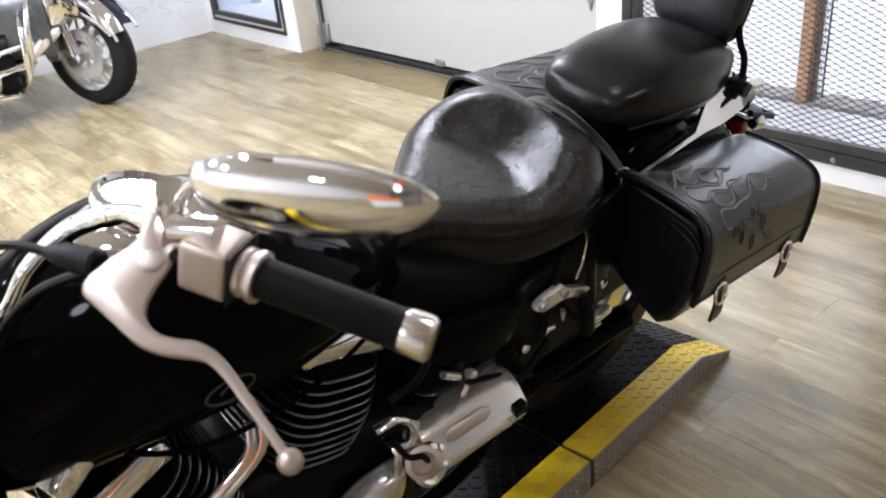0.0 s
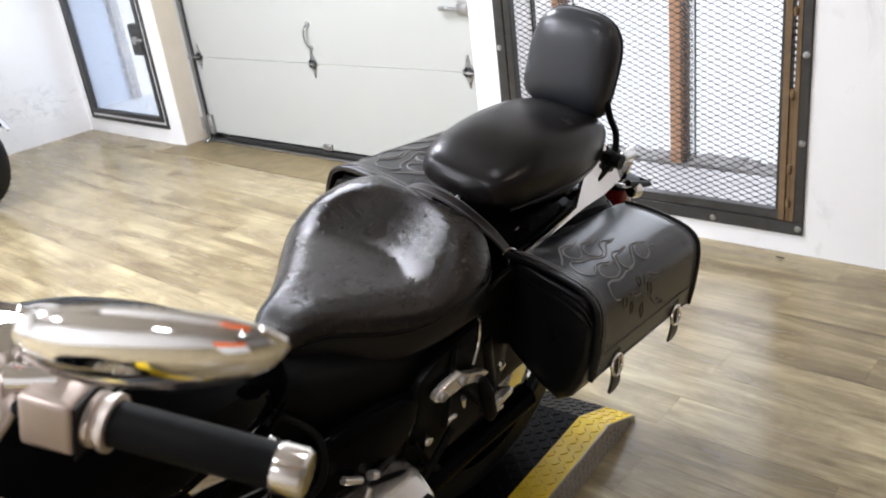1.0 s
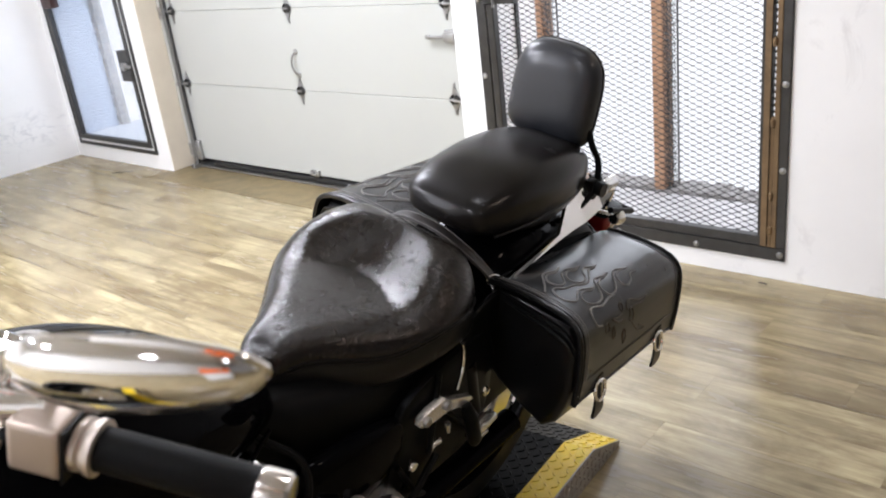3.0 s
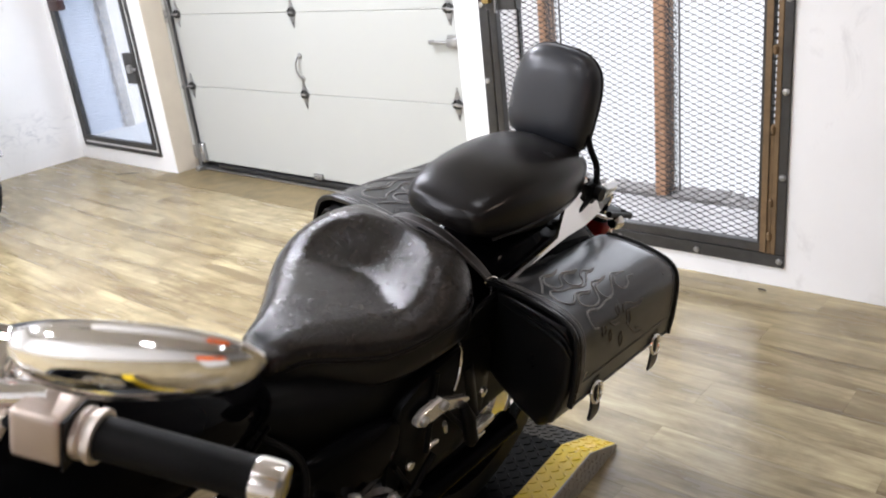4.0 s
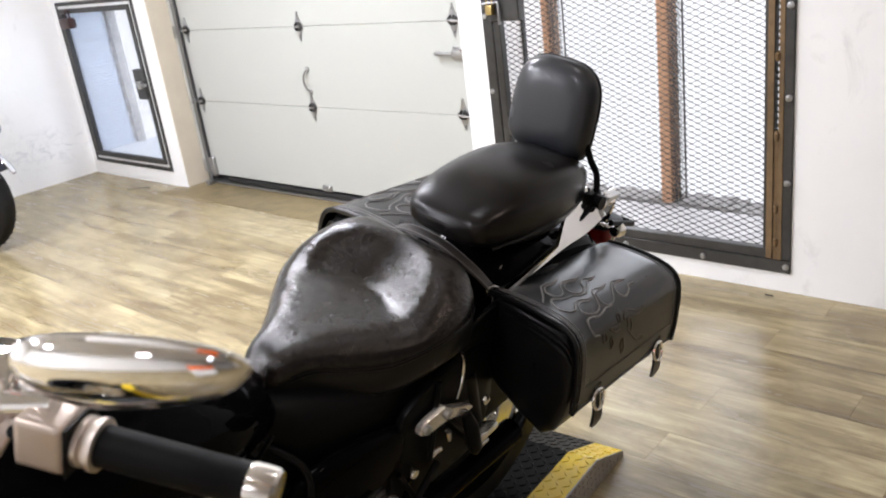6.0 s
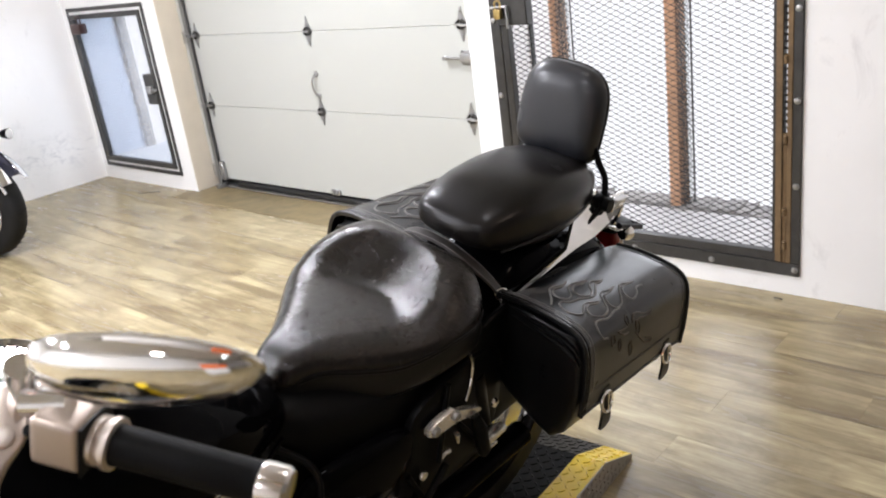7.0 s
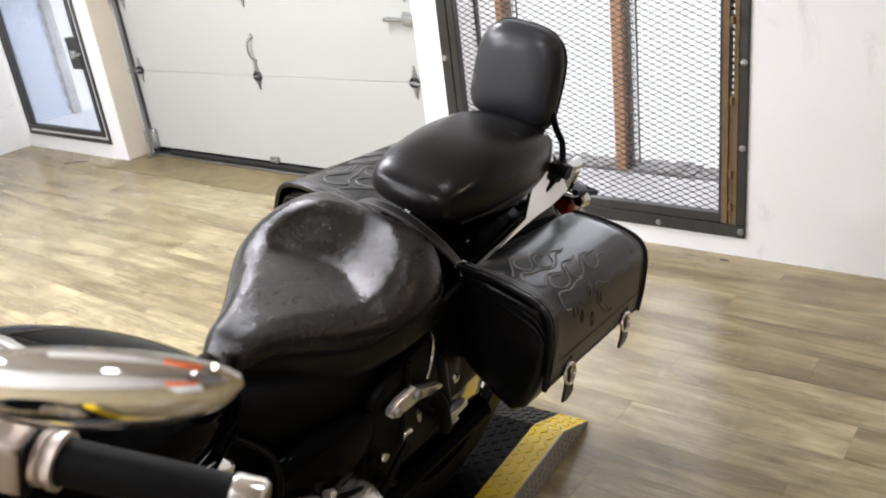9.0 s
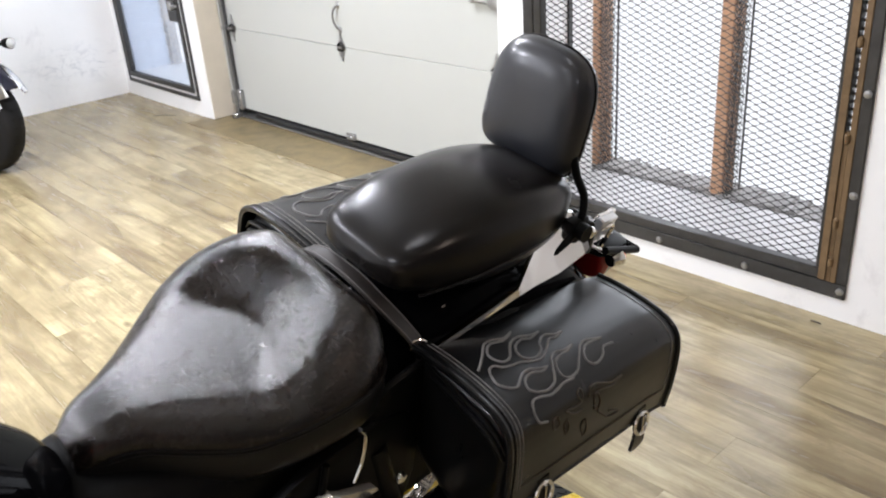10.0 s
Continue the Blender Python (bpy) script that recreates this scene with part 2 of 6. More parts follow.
def plate_paint(name, colour, rough, wear, spec=0.5):
    """Painted tread plate, rubbed through in spots."""
    m = Mat(name)
    co = m.coords()
    a, b = m.noise(38, 6, 0.7, co), m.noise(5, 4, 0.6, co)
    chips = m.ramp(a, (0.60, 0.0), (0.68, wear))
    m.set(Base_Color=m.mix(chips, m.mix(m.ramp(b, (0.35, 0.0), (0.7, 0.6)), colour, tuple(c * 0.55 for c in colour)), (0.16, 0.15, 0.13)))
    m.set(Roughness=m.ramp(b, (0.3, rough * 0.8), (0.7, rough * 1.3)), Specular_IOR_Level=spec)
    m.bump(a, 0.12, 0.001)
    return m.m


BLACK_PLATE = plate_paint("black_tread_plate", (0.003, 0.003, 0.0030), 0.33, 0.10, 0.07)
YELLOW_PLATE = plate_paint("yellow_tread_plate", (0.80, 0.56, 0.012), 0.30, 0.5)
RAW_PLATE = plain("bare_aluminium_tread", (0.34, 0.32, 0.29), 0.4, 0.8, 0.25, 40, 0.15)


def glow(name, colour, strength):
    m = Mat(name, Base_Color=(0, 0, 0, 1), Emission_Color=(*colour, 1), Emission_Strength=strength)
    return m.m


DAY_GLOW = glow("overcast_daylight", (0.95, 0.975, 1.0), 0.92)
BULB_GLOW = glow("lamp_diffuser_glow", (1.0, 0.97, 0.92), 5.0)
HEADLAMP_GLASS = Mat("headlamp_glass", Base_Color=(0.8, 0.82, 0.85, 1), Roughness=0.05, Metallic=0.6).m
DIAL = plain("pale_dial_face", (0.20, 0.195, 0.195), 0.3, 0, 0.05, 40, 0)

# ---- mesh helpers ----


def part(name, bm, material, parent=None, label="", smooth=True):
    """Links a bmesh as one mesh object, under parent where one is given."""
    me = bpy.data.meshes.new(name)
    bmesh.ops.recalc_face_normals(bm, faces=bm.faces)
    bm.to_mesh(me)
    bm.free()
    if material:
        me.materials.append(material)
    if smooth:
        me.shade_smooth()
        me.set_sharp_from_angle(angle=radians(38))
    ob = new(name, me)
    if parent:
        ob.parent = parent
    if label:
        ob["label"] = label
    return ob


def thing(name, label, category, m=None, group="", kind=""):
    ob = new(name)
    if m is not None:
        ob.matrix_world = m
    return tagged(ob, label, category, group, kind)


def box(x0, x1, y0, y1, z0, z1, bevel=0.0, segments=2, m=None):
    bm = bmesh.new()
    bmesh.ops.create_cube(bm, size=1.0)
    bmesh.ops.scale(bm, vec=(x1 - x0, y1 - y0, z1 - z0), verts=bm.verts)
    bmesh.ops.translate(bm, vec=((x0 + x1) / 2, (y0 + y1) / 2, (z0 + z1) / 2), verts=bm.verts)
    if bevel:
        bmesh.ops.bevel(bm, geom=bm.edges[:], offset=bevel, segments=segments, profile=0.6, affect="EDGES")
    if m is not None:
        bm.transform(m)
    return bm


def loft(rings, closed=True, caps=True):
    """Skins rings of equal length; closed: each ring is a loop."""
    bm = bmesh.new()
    rows = [[bm.verts.new(p) for p in ring] for ring in rings]
    n = len(rows[0])
    for a, b in zip(rows, rows[1:]):
        for i in range(n if closed else n - 1):
            j = (i + 1) % n
            bm.faces.new((a[i], a[j], b[j], b[i]))
    if caps and closed:
        bm.faces.new(rows[0][::-1])
        bm.faces.new(rows[-1])
    return bm


def join(*bms):
    out = bmesh.new()
    for b in bms:
        me = bpy.data.meshes.new("joining")
        b.to_mesh(me)
        b.free()
        out.from_mesh(me)
        bpy.data.meshes.remove(me)
    return out


def curve(points, steps=6):
    """Catmull-Rom through points."""
    p = [Vector(q) for q in points]
    p = [2 * p[0] - p[1], *p, 2 * p[-1] - p[-2]]
    out = []
    for i in range(1, len(p) - 2):
        for k in range(steps):
            t = k / steps
            a, b, c, d = p[i - 1 : i + 3]
            out.append(0.5 * (2 * b + (c - a) * t + (2 * a - 5 * b + 4 * c - d) * t * t + (3 * b - a - 3 * c + d) * t**3))
    return out + [p[-2]]


def tube(points, radius, sides=12, caps=True, flat=1.0, up=None):
    """A tube along points; radius is a number or one a point; flat squashes it."""
    pts = [Vector(p) for p in points]
    rings, side = [], None
    for i, p in enumerate(pts):
        d = (pts[min(i + 1, len(pts) - 1)] - pts[max(i - 1, 0)]).normalized()
        if side is None:
            ref = Vector(up) if up else (Vector((0, 0, 1)) if abs(d.z) < 0.9 else Vector((1, 0, 0)))
            side = ref - d * ref.dot(d)
        side = (side - d * side.dot(d)).normalized()
        other = d.cross(side)
        r = radius[i] if isinstance(radius, (list, tuple)) else radius
        rings.append([p + r * (math.cos(a) * other + flat * math.sin(a) * side) for a in (math.tau * k / sides for k in range(sides))])
    return loft(rings, True, caps)


def lathe(profile, sides=32, m=None, caps=True):
    """Turns (radius, height) pairs round z."""
    bm = loft([[(r * math.cos(math.tau * k / sides), r * math.sin(math.tau * k / sides), z) for k in range(sides)] for r, z in profile], True, caps)
    if m is not None:
        bm.transform(m)
    return bm


def toward(at, way, spin=0.0):
    """A pose at a place whose z points along way."""
    return Matrix.Translation(at) @ Vector(way).to_track_quat("Z", "Y").to_matrix().to_4x4() @ Matrix.Rotation(radians(spin), 4, "Z")


def between(x, xs, ys):
    """Smooth value at x through the stations xs, ys."""
    for i in range(len(xs) - 1):
        if x <= xs[i + 1] or i == len(xs) - 2:
            t = max(0.0, min(1.0, (x - xs[i]) / (xs[i + 1] - xs[i])))
            h = xs[i + 1] - xs[i]

            def slope(k):
                if k == 0 or k == len(xs) - 1:
                    a, b = (0, 1) if k == 0 else (-2, -1)
                    return (ys[b] - ys[a]) / (xs[b] - xs[a])
                return (ys[k + 1] - ys[k - 1]) / (xs[k + 1] - xs[k - 1])

            m0, m1 = slope(i) * h, slope(i + 1) * h
            return (2 * t**3 - 3 * t**2 + 1) * ys[i] + (t**3 - 2 * t**2 + t) * m0 + (3 * t**2 - 2 * t**3) * ys[i + 1] + (t**3 - t**2) * m1


def bolt(r=0.012, h=0.006, m=None):
    return lathe([(r, 0), (r, h * 0.4), (r * 0.85, h * 0.8), (r * 0.4, h)], 14, m)


EAST_IN = Matrix.Rotation(radians(-90), 4, "Y")     # local z points to -x, off the door wall

# ---- the room ----
GATE = (1.205, 2.525, 0.078, 2.16)      # y0, y1, z0, z1 of the large gate's frame
GRILLE = (5.345, 6.39, 0.102, 1.262)    # the small gate's frame
DOOR = (2.665, 5.205, 2.20)             # garage opening: y0, y1, height
WT = 0.36                               # thickness of the door wall


def wall_with_holes(name, x0, x1, y0, y1, z1, holes, label):
    """A wall along y with openings (y0, y1, z0, z1), cut into butted blocks that make one mesh."""
    ys = sorted({y0, y1, *(h[0] for h in holes), *(h[1] for h in holes)})
    blocks = []
    for a, b in zip(ys, ys[1:]):
        z = 0.0
        for h in sorted((h for h in holes if h[0] <= a and h[1] >= b), key=lambda h: h[2]):
            if h[2] > z:
                blocks.append((a, b, z, h[2]))
            z = h[3]
        blocks.append((a, b, z, z1))
    bm = bmesh.new()
    for a, b, c, d in blocks:
        vs = [bm.verts.new(p) for p in ((x0, a, c), (x0, b, c), (x0, b, d), (x0, a, d), (x1, a, c), (x1, b, c), (x1, b, d), (x1, a, d))]
        for f in ((0, 3, 2, 1), (4, 5, 6, 7), (0, 1, 5, 4), (3, 7, 6, 2), (0, 4, 7, 3), (1, 2, 6, 5)):
            bm.faces.new([vs[i] for i in f])
    bmesh.ops.remove_doubles(bm, verts=bm.verts, dist=1e-5)
    # inner faces between butted blocks
    seen = {}
    for f in bm.faces:
        seen.setdefault(tuple(round(c, 4) for c in f.calc_center_median()), []).append(f)
    bmesh.ops.delete(bm, geom=[f for fs in seen.values() if len(fs) > 1 for f in fs], context="FACES_ONLY")
    return tagged(part(name, bm, WALL_PAINT, None, "", False), label, "wall", kind="structure")


g0, g1, gz0, gz1 = GATE
s0, s1, sz0, sz1 = GRILLE
wall_with_holes("wall_east", WX, WX + WT, BY, WY, CEIL,
                [(g0 + 0.05, g1 - 0.05, gz0 + 0.05, gz1 - 0.05), (s0 + 0.05, s1 - 0.05, sz0 + 0.05, sz1 - 0.05), (DOOR[0], DOOR[1], 0.0, DOOR[2])],
                "white painted wall with a garage door and two steel mesh gates")
for name, b, label in (
    ("wall_north", (BX, WX + WT, WY, WY + 0.2, 0, CEIL), "white painted wall with scuffs behind the parked motorcycle"),
    ("wall_west", (BX - 0.2, BX, BY, WY + 0.2, 0, CEIL), "plain white painted wall closing the room"),
    ("wall_south", (BX - 0.2, WX + WT, BY - 0.2, BY, 0, CEIL), "unseen dark grey wall closing the room, made dark to darken reflections"),
):
    tagged(part(name, box(*b), DARK_REFLECTION_WALL if "grey" in label else WALL_PAINT, None, "", False), label, "wall", kind="structure")
tagged(part("ceiling", box(BX - 0.2, WX + WT, BY - 0.2, WY + 0.2, CEIL, CEIL + 0.15), CEILING_PAINT, None, "", False), "plain white boarded ceiling", "ceiling", kind="structure")
floor = tagged(part("floor", box(BX - 0.2, WX + 0.40, BY - 0.2, WY + 0.2, -0.15, -0.004), THRESHOLD_WOOD, None, "", False), "pale wood-look plank floor with knots and grain", "floor", kind="structure")
# thin panel: shade and warm floor bounce on the doorway side, coloured in
tagged(part("door_jamb", box(WX + 0.002, WX + WT - 0.002, DOOR[1] - 0.006, DOOR[1] - 0.0005, 0.004, DOOR[2] - 0.002, 0.001, 1), JAMB_SHADE_TAN, None, "", False), "side of the garage doorway, its shade and floor bounce coloured tan", "trim", kind="structure")
tagged(part("threshold", box(3.02, WX + 0.135, DOOR[0] - 0.05, DOOR[1] + 0.09, -0.003, 0.003, 0.001, 1), THRESHOLD_WOOD, None, "", False), "worn brown plywood strip at the garage door", "floor", kind="structure")

# ---- garage door ----
DX = 3.318      # inner face of the door's sections


def seams_z():
    return [0.066, 0.566, 1.016, 1.466, 1.916, 2.30]


garage = thing("garage_door", "cream sectional garage door, closed, with galvanised hinges", "garage door")
for z0, z1 in zip(seams_z(), seams_z()[1:]):
    part("door_panel", box(DX, DX + 0.045, DOOR[0] - 0.10, DOOR[1] - 0.012, z0 + 0.0007, z1 - 0.0007, 0.002, 1), CREAM, garage)
part("bottom_seal", box(DX - 0.006, DX + 0.05, DOOR[0] - 0.10, DOOR[1] - 0.27, 0.024, 0.054, 0.008, 2), SEAL, garage, "black rubber seal")
part("bottom_rail", box(DX - 0.008, DX + 0.052, DOOR[0] - 0.10, DOOR[1] - 0.08, 0.004, 0.016, 0.002, 1), GALV, garage)


def hinge(y, z, tall=0.158, wide=0.062):
    """A strap hinge: two pointed leaves, flared knuckles and a dark barrel between them."""
    bm = bmesh.new()
    half = [(0.005, tall / 2), (0.010, tall * 0.33), (0.017, tall * 0.19), (wide / 2, 0.012)]
    outline = half + [(y, -z) for y, z in reversed(half)]
    f = bm.faces.new([bm.verts.new((0, y, z)) for y, z in outline + [(-y, z) for y, z in reversed(outline)]])
    g = bmesh.ops.extrude_face_region(bm, geom=[f])
    bmesh.ops.translate(bm, vec=(-0.004, 0, 0), verts=[v for v in g["geom"] if isinstance(v, bmesh.types.BMVert)])
    heads = [bolt(0.006, 0.005, Matrix.Translation((-0.004, 0, k)) @ EAST_IN) for k in (tall * 0.36, -tall * 0.36)]
    h = part("hinge", join(bm, *heads), GALV, garage)
    h.location = (DX - 0.001, y, z)
    for e in (-1, 1):
        part("knuckle", loft([[(-0.0045, e * a, -d), (-0.0045 - t, e * a, -d * 0.7), (-0.0045 - t, e * a, d * 0.7), (-0.0045, e * a, d)] for a, d, t in ((0.008, 0.026, 0.016), (0.020, 0.018, 0.014), (wide / 2, 0.007, 0.006))]), STEEL_DARK, h)
    part("barrel", tube([(-0.014, -wide * 0.34, 0), (-0.014, wide * 0.34, 0)], 0.0075, 10), GALV, h)
    return h


for z in seams_z()[1:4]:
    hinge(3.935, z)
    for y, s in ((5.035, 1), (2.82, -1)):
        hinge(y, z + 0.004, 0.158, 0.066)
        part("roller", join(tube([(DX - 0.02, y, z), (DX - 0.02, y + s * 0.075, z)], 0.006, 8),
                                lathe([(0.008, -0.008), (0.022, -0.008), (0.022, 0.008), (0.008, 0.008)], 16, toward((DX - 0.02, y + s * 0.07, z), (0, 1, 0)))), GALV, garage)
# lift handle above the first seam
part("lift_handle", tube(curve([(DX, 3.93, 0.655), (DX - 0.02, 3.936, 0.668), (DX - 0.028, 3.945, 0.70), (DX - 0.028, 3.946, 0.735), (DX - 0.02, 3.938, 0.765), (DX, 3.934, 0.776)]), 0.0062, 10), GALV, garage)
for z in (0.652, 0.78):
    part("handle_foot", lathe([(0.017, 0), (0.017, 0.004), (0.009, 0.008)], 14, toward((DX, 3.932, z), (-1, 0, 0))), GALV, garage)
part("bottom_bracket", join(box(DX - 0.02, DX, 3.895, 3.965, 0.066, 0.10, 0.003, 1), box(DX - 0.03, DX - 0.01, 3.91, 3.95, 0.07, 0.088, 0.004, 1)), GALV, garage)
part("slide_lock", join(box(DX - 0.012, DX, 2.765, 2.84, 0.832, 0.898, 0.003, 1), box(DX - 0.03, DX - 0.012, 2.77, 2.835, 0.845, 0.885, 0.005, 2),
                        tube([(DX - 0.022, 2.835, 0.864), (DX - 0.022, 2.925, 0.866)], 0.0085, 10), box(DX - 0.034, DX - 0.014, 2.915, 2.945, 0.857, 0.877, 0.004, 1)), GALV, garage)
# corner brackets and tracks
for y, s in ((5.085, 1), (2.775, -1)):
    part("corner_bracket", join(box(DX - 0.028, DX - 0.001, min(y, y - s * 0.05), max(y, y - s * 0.05), 0.062, 0.19, 0.004, 1),
                                *(bolt(0.008, 0.006, Matrix.Translation((DX - 0.028, y - s * 0.025, z)) @ EAST_IN) for z in (0.085, 0.12, 0.165))), GALV, garage)
for name, y, s in (("door_track", DOOR[1] - 0.098, 1), ("door_track", DOOR[0] - 0.02, -1)):
    tr = thing(name, "galvanised steel track beside the garage door", "door track")
    bm = join(box(DX - 0.032, DX + 0.005, y - 0.003, y + 0.003, 0.03, 2.6), box(DX - 0.032, DX - 0.027, min(y, y - s * 0.03), max(y, y - s * 0.03), 0.03, 2.6), box(DX, DX + 0.005, min(y, y - s * 0.02), max(y, y - s * 0.02), 0.03, 2.6))
    part("rail", bm, TRACK_STEEL if s > 0 else GALV, tr, "", False)
    for z in (0.12, 1.0, 1.9):
        part("wall_bracket", join(box(DX - 0.025, DX + 0.04, min(y, y + s * 0.05), max(y, y + s * 0.05), z, z + 0.006), box(DX - 0.028, DX - 0.01, min(y, y + s * 0.048), max(y, y + s * 0.048), z - 0.03, z + 0.05, 0.002, 1)), GALV, tr)
    part("track_foot", box(DX - 0.06, DX + 0.02, y - 0.02, y + 0.02, 0.003, 0.032, 0.003, 1), GALV, tr)
# outer skin behind the sections so that no sky shows past their edges
tagged(part("door_stop", box(DX + 0.05, DX + 0.07, DOOR[0] - 0.2, DOOR[1] + 0.0, 0.0, 2.32), SEAL, None, "", False), "dark stop board behind the garage door", "trim", kind="structure")

# ---- gates ----


def expanded_sheet(y0, y1, z0, z1, lwd=0.0510, swd=0.0232, strand=0.00100, depth=0.0016, x=0.0, material=None, bond=0.0075):
    """Expanded steel: rows of flattened diamonds out of slit sheet, as one mesh."""
    verts, faces = [], []
    ny, nz = int((y1 - y0) / lwd) + 1, int((z1 - z0) / swd) + 1
    hy, hz = lwd / 2, swd / 2

    def strand_at(ya, za, yb, zb, sx):
        if min(ya, yb) < y0 - 1e-6 or max(ya, yb) > y1 + 1e-6 or min(za, zb) < z0 - 1e-6 or max(za, zb) > z1 + 1e-6:
            return
        i = len(verts)
        for yy, zz, k in ((ya, za, -sx), (yb, zb, sx)):
            verts.extend(((x - depth + k * 0.0012, yy, zz - strand), (x + depth + k * 0.0012, yy, zz - strand), (x + depth + k * 0.0012, yy, zz + strand), (x - depth + k * 0.0012, yy, zz + strand)))
        faces.extend(((i, i + 1, i + 5, i + 4), (i + 1, i + 2, i + 6, i + 5), (i + 2, i + 3, i + 7, i + 6), (i + 3, i, i + 4, i + 7)))

    for a in range(ny + 1):
        for b in range(nz + 1):
            y, z = y0 + a * lwd, z0 + b * swd
            for dy in (-hy, hy):
                strand_at(y, z, y + dy, z + hz, 1)
                strand_at(y, z, y + dy, z - hz, 1)
    for a in range(ny + 1):
        for b in range(2 * nz + 1):
            y, z = y0 + (a + 0.5 * (b % 2)) * lwd, z0 + b * hz
            if bond and y0 < y - bond and y + bond < y1 and z < z1:
                i = len(verts)
                for xx in (x - depth * 1.6, x + depth * 1.6):
                    verts.extend(((xx, y - bond, z), (xx, y, z - strand * 2.0), (xx, y + bond, z), (xx, y, z + strand * 2.0)))
                faces.extend(((i, i + 1, i + 2, i + 3), (i + 7, i + 6, i + 5, i + 4), *((i + k, i + (k + 1) % 4, i + 4 + (k + 1) % 4, i + 4 + k) for k in range(4))))
    me = bpy.data.meshes.new("expanded_sheet")
    me.from_pydata(verts, [], faces)
    me.materials.append(material or MESH_STEEL)
    return me


def frame_bars(y0, y1, z0, z1, w, x0, x1, bevel=0.003):
    """The four bars of an upright frame, mitre-free, butted."""
    return {"bottom_rail": box(x0, x1, y0, y1, z0, z0 + w, bevel, 1), "top_rail": box(x0, x1, y0, y1, z1 - w, z1, bevel, 1),
            "right_stile": box(x0, x1, y0, y0 + w, z0 + w, z1 - w, bevel, 1), "left_stile": box(x0, x1, y1 - w, y1, z0 + w, z1 - w, bevel, 1)}


gate = thing("mesh_gate", "dark steel framed gate of expanded metal mesh, shut", "gate")
W1 = 0.052
for n, bm in frame_bars(g0, g1, gz0, gz1, W1, WX - 0.010, WX + 0.002).items():
    part(n, bm, STEEL_DARK, gate)
leaf = (g0 + W1 + 0.012, g1 - W1 - 0.006, gz0 + W1 + 0.004, gz1 - W1 - 0.006)
for n, bm in frame_bars(*leaf, 0.036, WX - 0.014, WX + 0.022).items():
    part("leaf_" + n, bm, STEEL_DARK, gate)
part("rust_strip", box(WX - 0.018, WX - 0.0145, leaf[0] + 0.001, leaf[0] + 0.024, leaf[2], leaf[3], 0.001, 1), RUST, gate, "rust-browned steel strip")
sheet = new("expanded_mesh", expanded_sheet(leaf[0] + 0.022, leaf[1] - 0.012, leaf[2] + 0.012, leaf[3] - 0.012, x=WX + 0.026))
sheet.parent = gate
part("jamb_strip", box(WX - 0.013, WX + 0.02, g0 + W1 - 0.020, g0 + W1 - 0.001, gz0 + W1, gz1 - W1, 0.002, 1), RUST, gate)
part("filler_strip", box(WX - 0.012, WX + 0.01, g0 + W1 - 0.001, leaf[0] + 0.001, gz0 + W1, 0.62, 0.001, 1), RUST, gate)
part("gap_teeth", join(*(box(WX + 0.012, WX + 0.016, g0 + W1 - 0.001, leaf[0] + 0.001, 0.63 + 0.0232 * k, 0.6395 + 0.0232 * k) for k in range(62))), MESH_STEEL, gate)
for z in (0.20, 0.33, 0.60, 0.88, 1.15, 1.5, 1.85):
    part("weld", lathe([(0.002, -0.018), (0.008, -0.012), (0.009, 0.012), (0.002, 0.018)], 10, Matrix.Translation((WX - 0.014, g0 + W1 + 0.003, z))), RUST, gate)
for y, z in [(g0 + 0.016, z) for z in (0.105, 0.429, 0.737, 1.047, 1.36, 1.67, 1.98)] + [(g1 - 0.02, z) for z in (0.105, 0.42, 0.727, 1.05, 1.36, 1.67)] + [(1.542, 0.099), (1.88, 0.10), (2.2, 0.10)]:
    part("carriage_bolt", bolt(0.0125, 0.008, Matrix.Translation((WX - 0.010, y, z)) @ EAST_IN), GALV, gate)
# lock box on the latch side
part("lock_box", box(WX - 0.03, WX + 0.018, g1 - 0.21, g1 - 0.055, 1.03, 1.22, 0.004, 1), STEEL_DARK, gate)
part("latch_bar", tube([(WX - 0.045, g1 - 0.03, 1.105), (WX - 0.045, g1 - 0.12, 1.11), (WX - 0.045, g1 - 0.12, 1.02)], 0.006, 10), GALV, gate)
part("padlock", join(box(WX - 0.06, WX - 0.035, g1 - 0.095, g1 - 0.06, 1.06, 1.10, 0.006, 2), tube(curve([(WX - 0.048, g1 - 0.092, 1.10), (WX - 0.048, g1 - 0.09, 1.13), (WX - 0.048, g1 - 0.066, 1.13), (WX - 0.048, g1 - 0.064, 1.10)]), 0.004, 8)), plain("brass_padlock", (0.45, 0.33, 0.13), 0.35, 0.9), gate)

grille = thing("small_mesh_gate", "low dark steel framed mesh gate beside the garage door", "gate")
for n, bm in frame_bars(s0, s1, sz0, sz1, 0.026, WX - 0.010, WX + 0.002).items():
    part(n, bm, STEEL_DARK, grille)
sleaf = (s0 + 0.045, s1 - 0.045, sz0 + 0.045, sz1 - 0.045)
for n, bm in frame_bars(*sleaf, 0.034, WX - 0.016, WX + 0.018).items():
    part("leaf_" + n, bm, STEEL_DARK, grille)
for n, bm in frame_bars(s0 + 0.0265, s1 - 0.0265, sz0 + 0.0265, sz1 - 0.0265, 0.018, WX - 0.004, WX + 0.003, 0).items():
    part("bright_strip", bm, LAMP_WHITE, grille, "white strip between frame and leaf")
sheet = new("expanded_mesh", expanded_sheet(sleaf[0] + 0.012, sleaf[1] - 0.012, sleaf[2] + 0.012, sleaf[3] - 0.012, lwd=0.034, swd=0.0135, strand=0.00045, depth=0.0012, bond=0.0, x=WX + 0.022, material=GRILLE_WIRE))
sheet.parent = grille
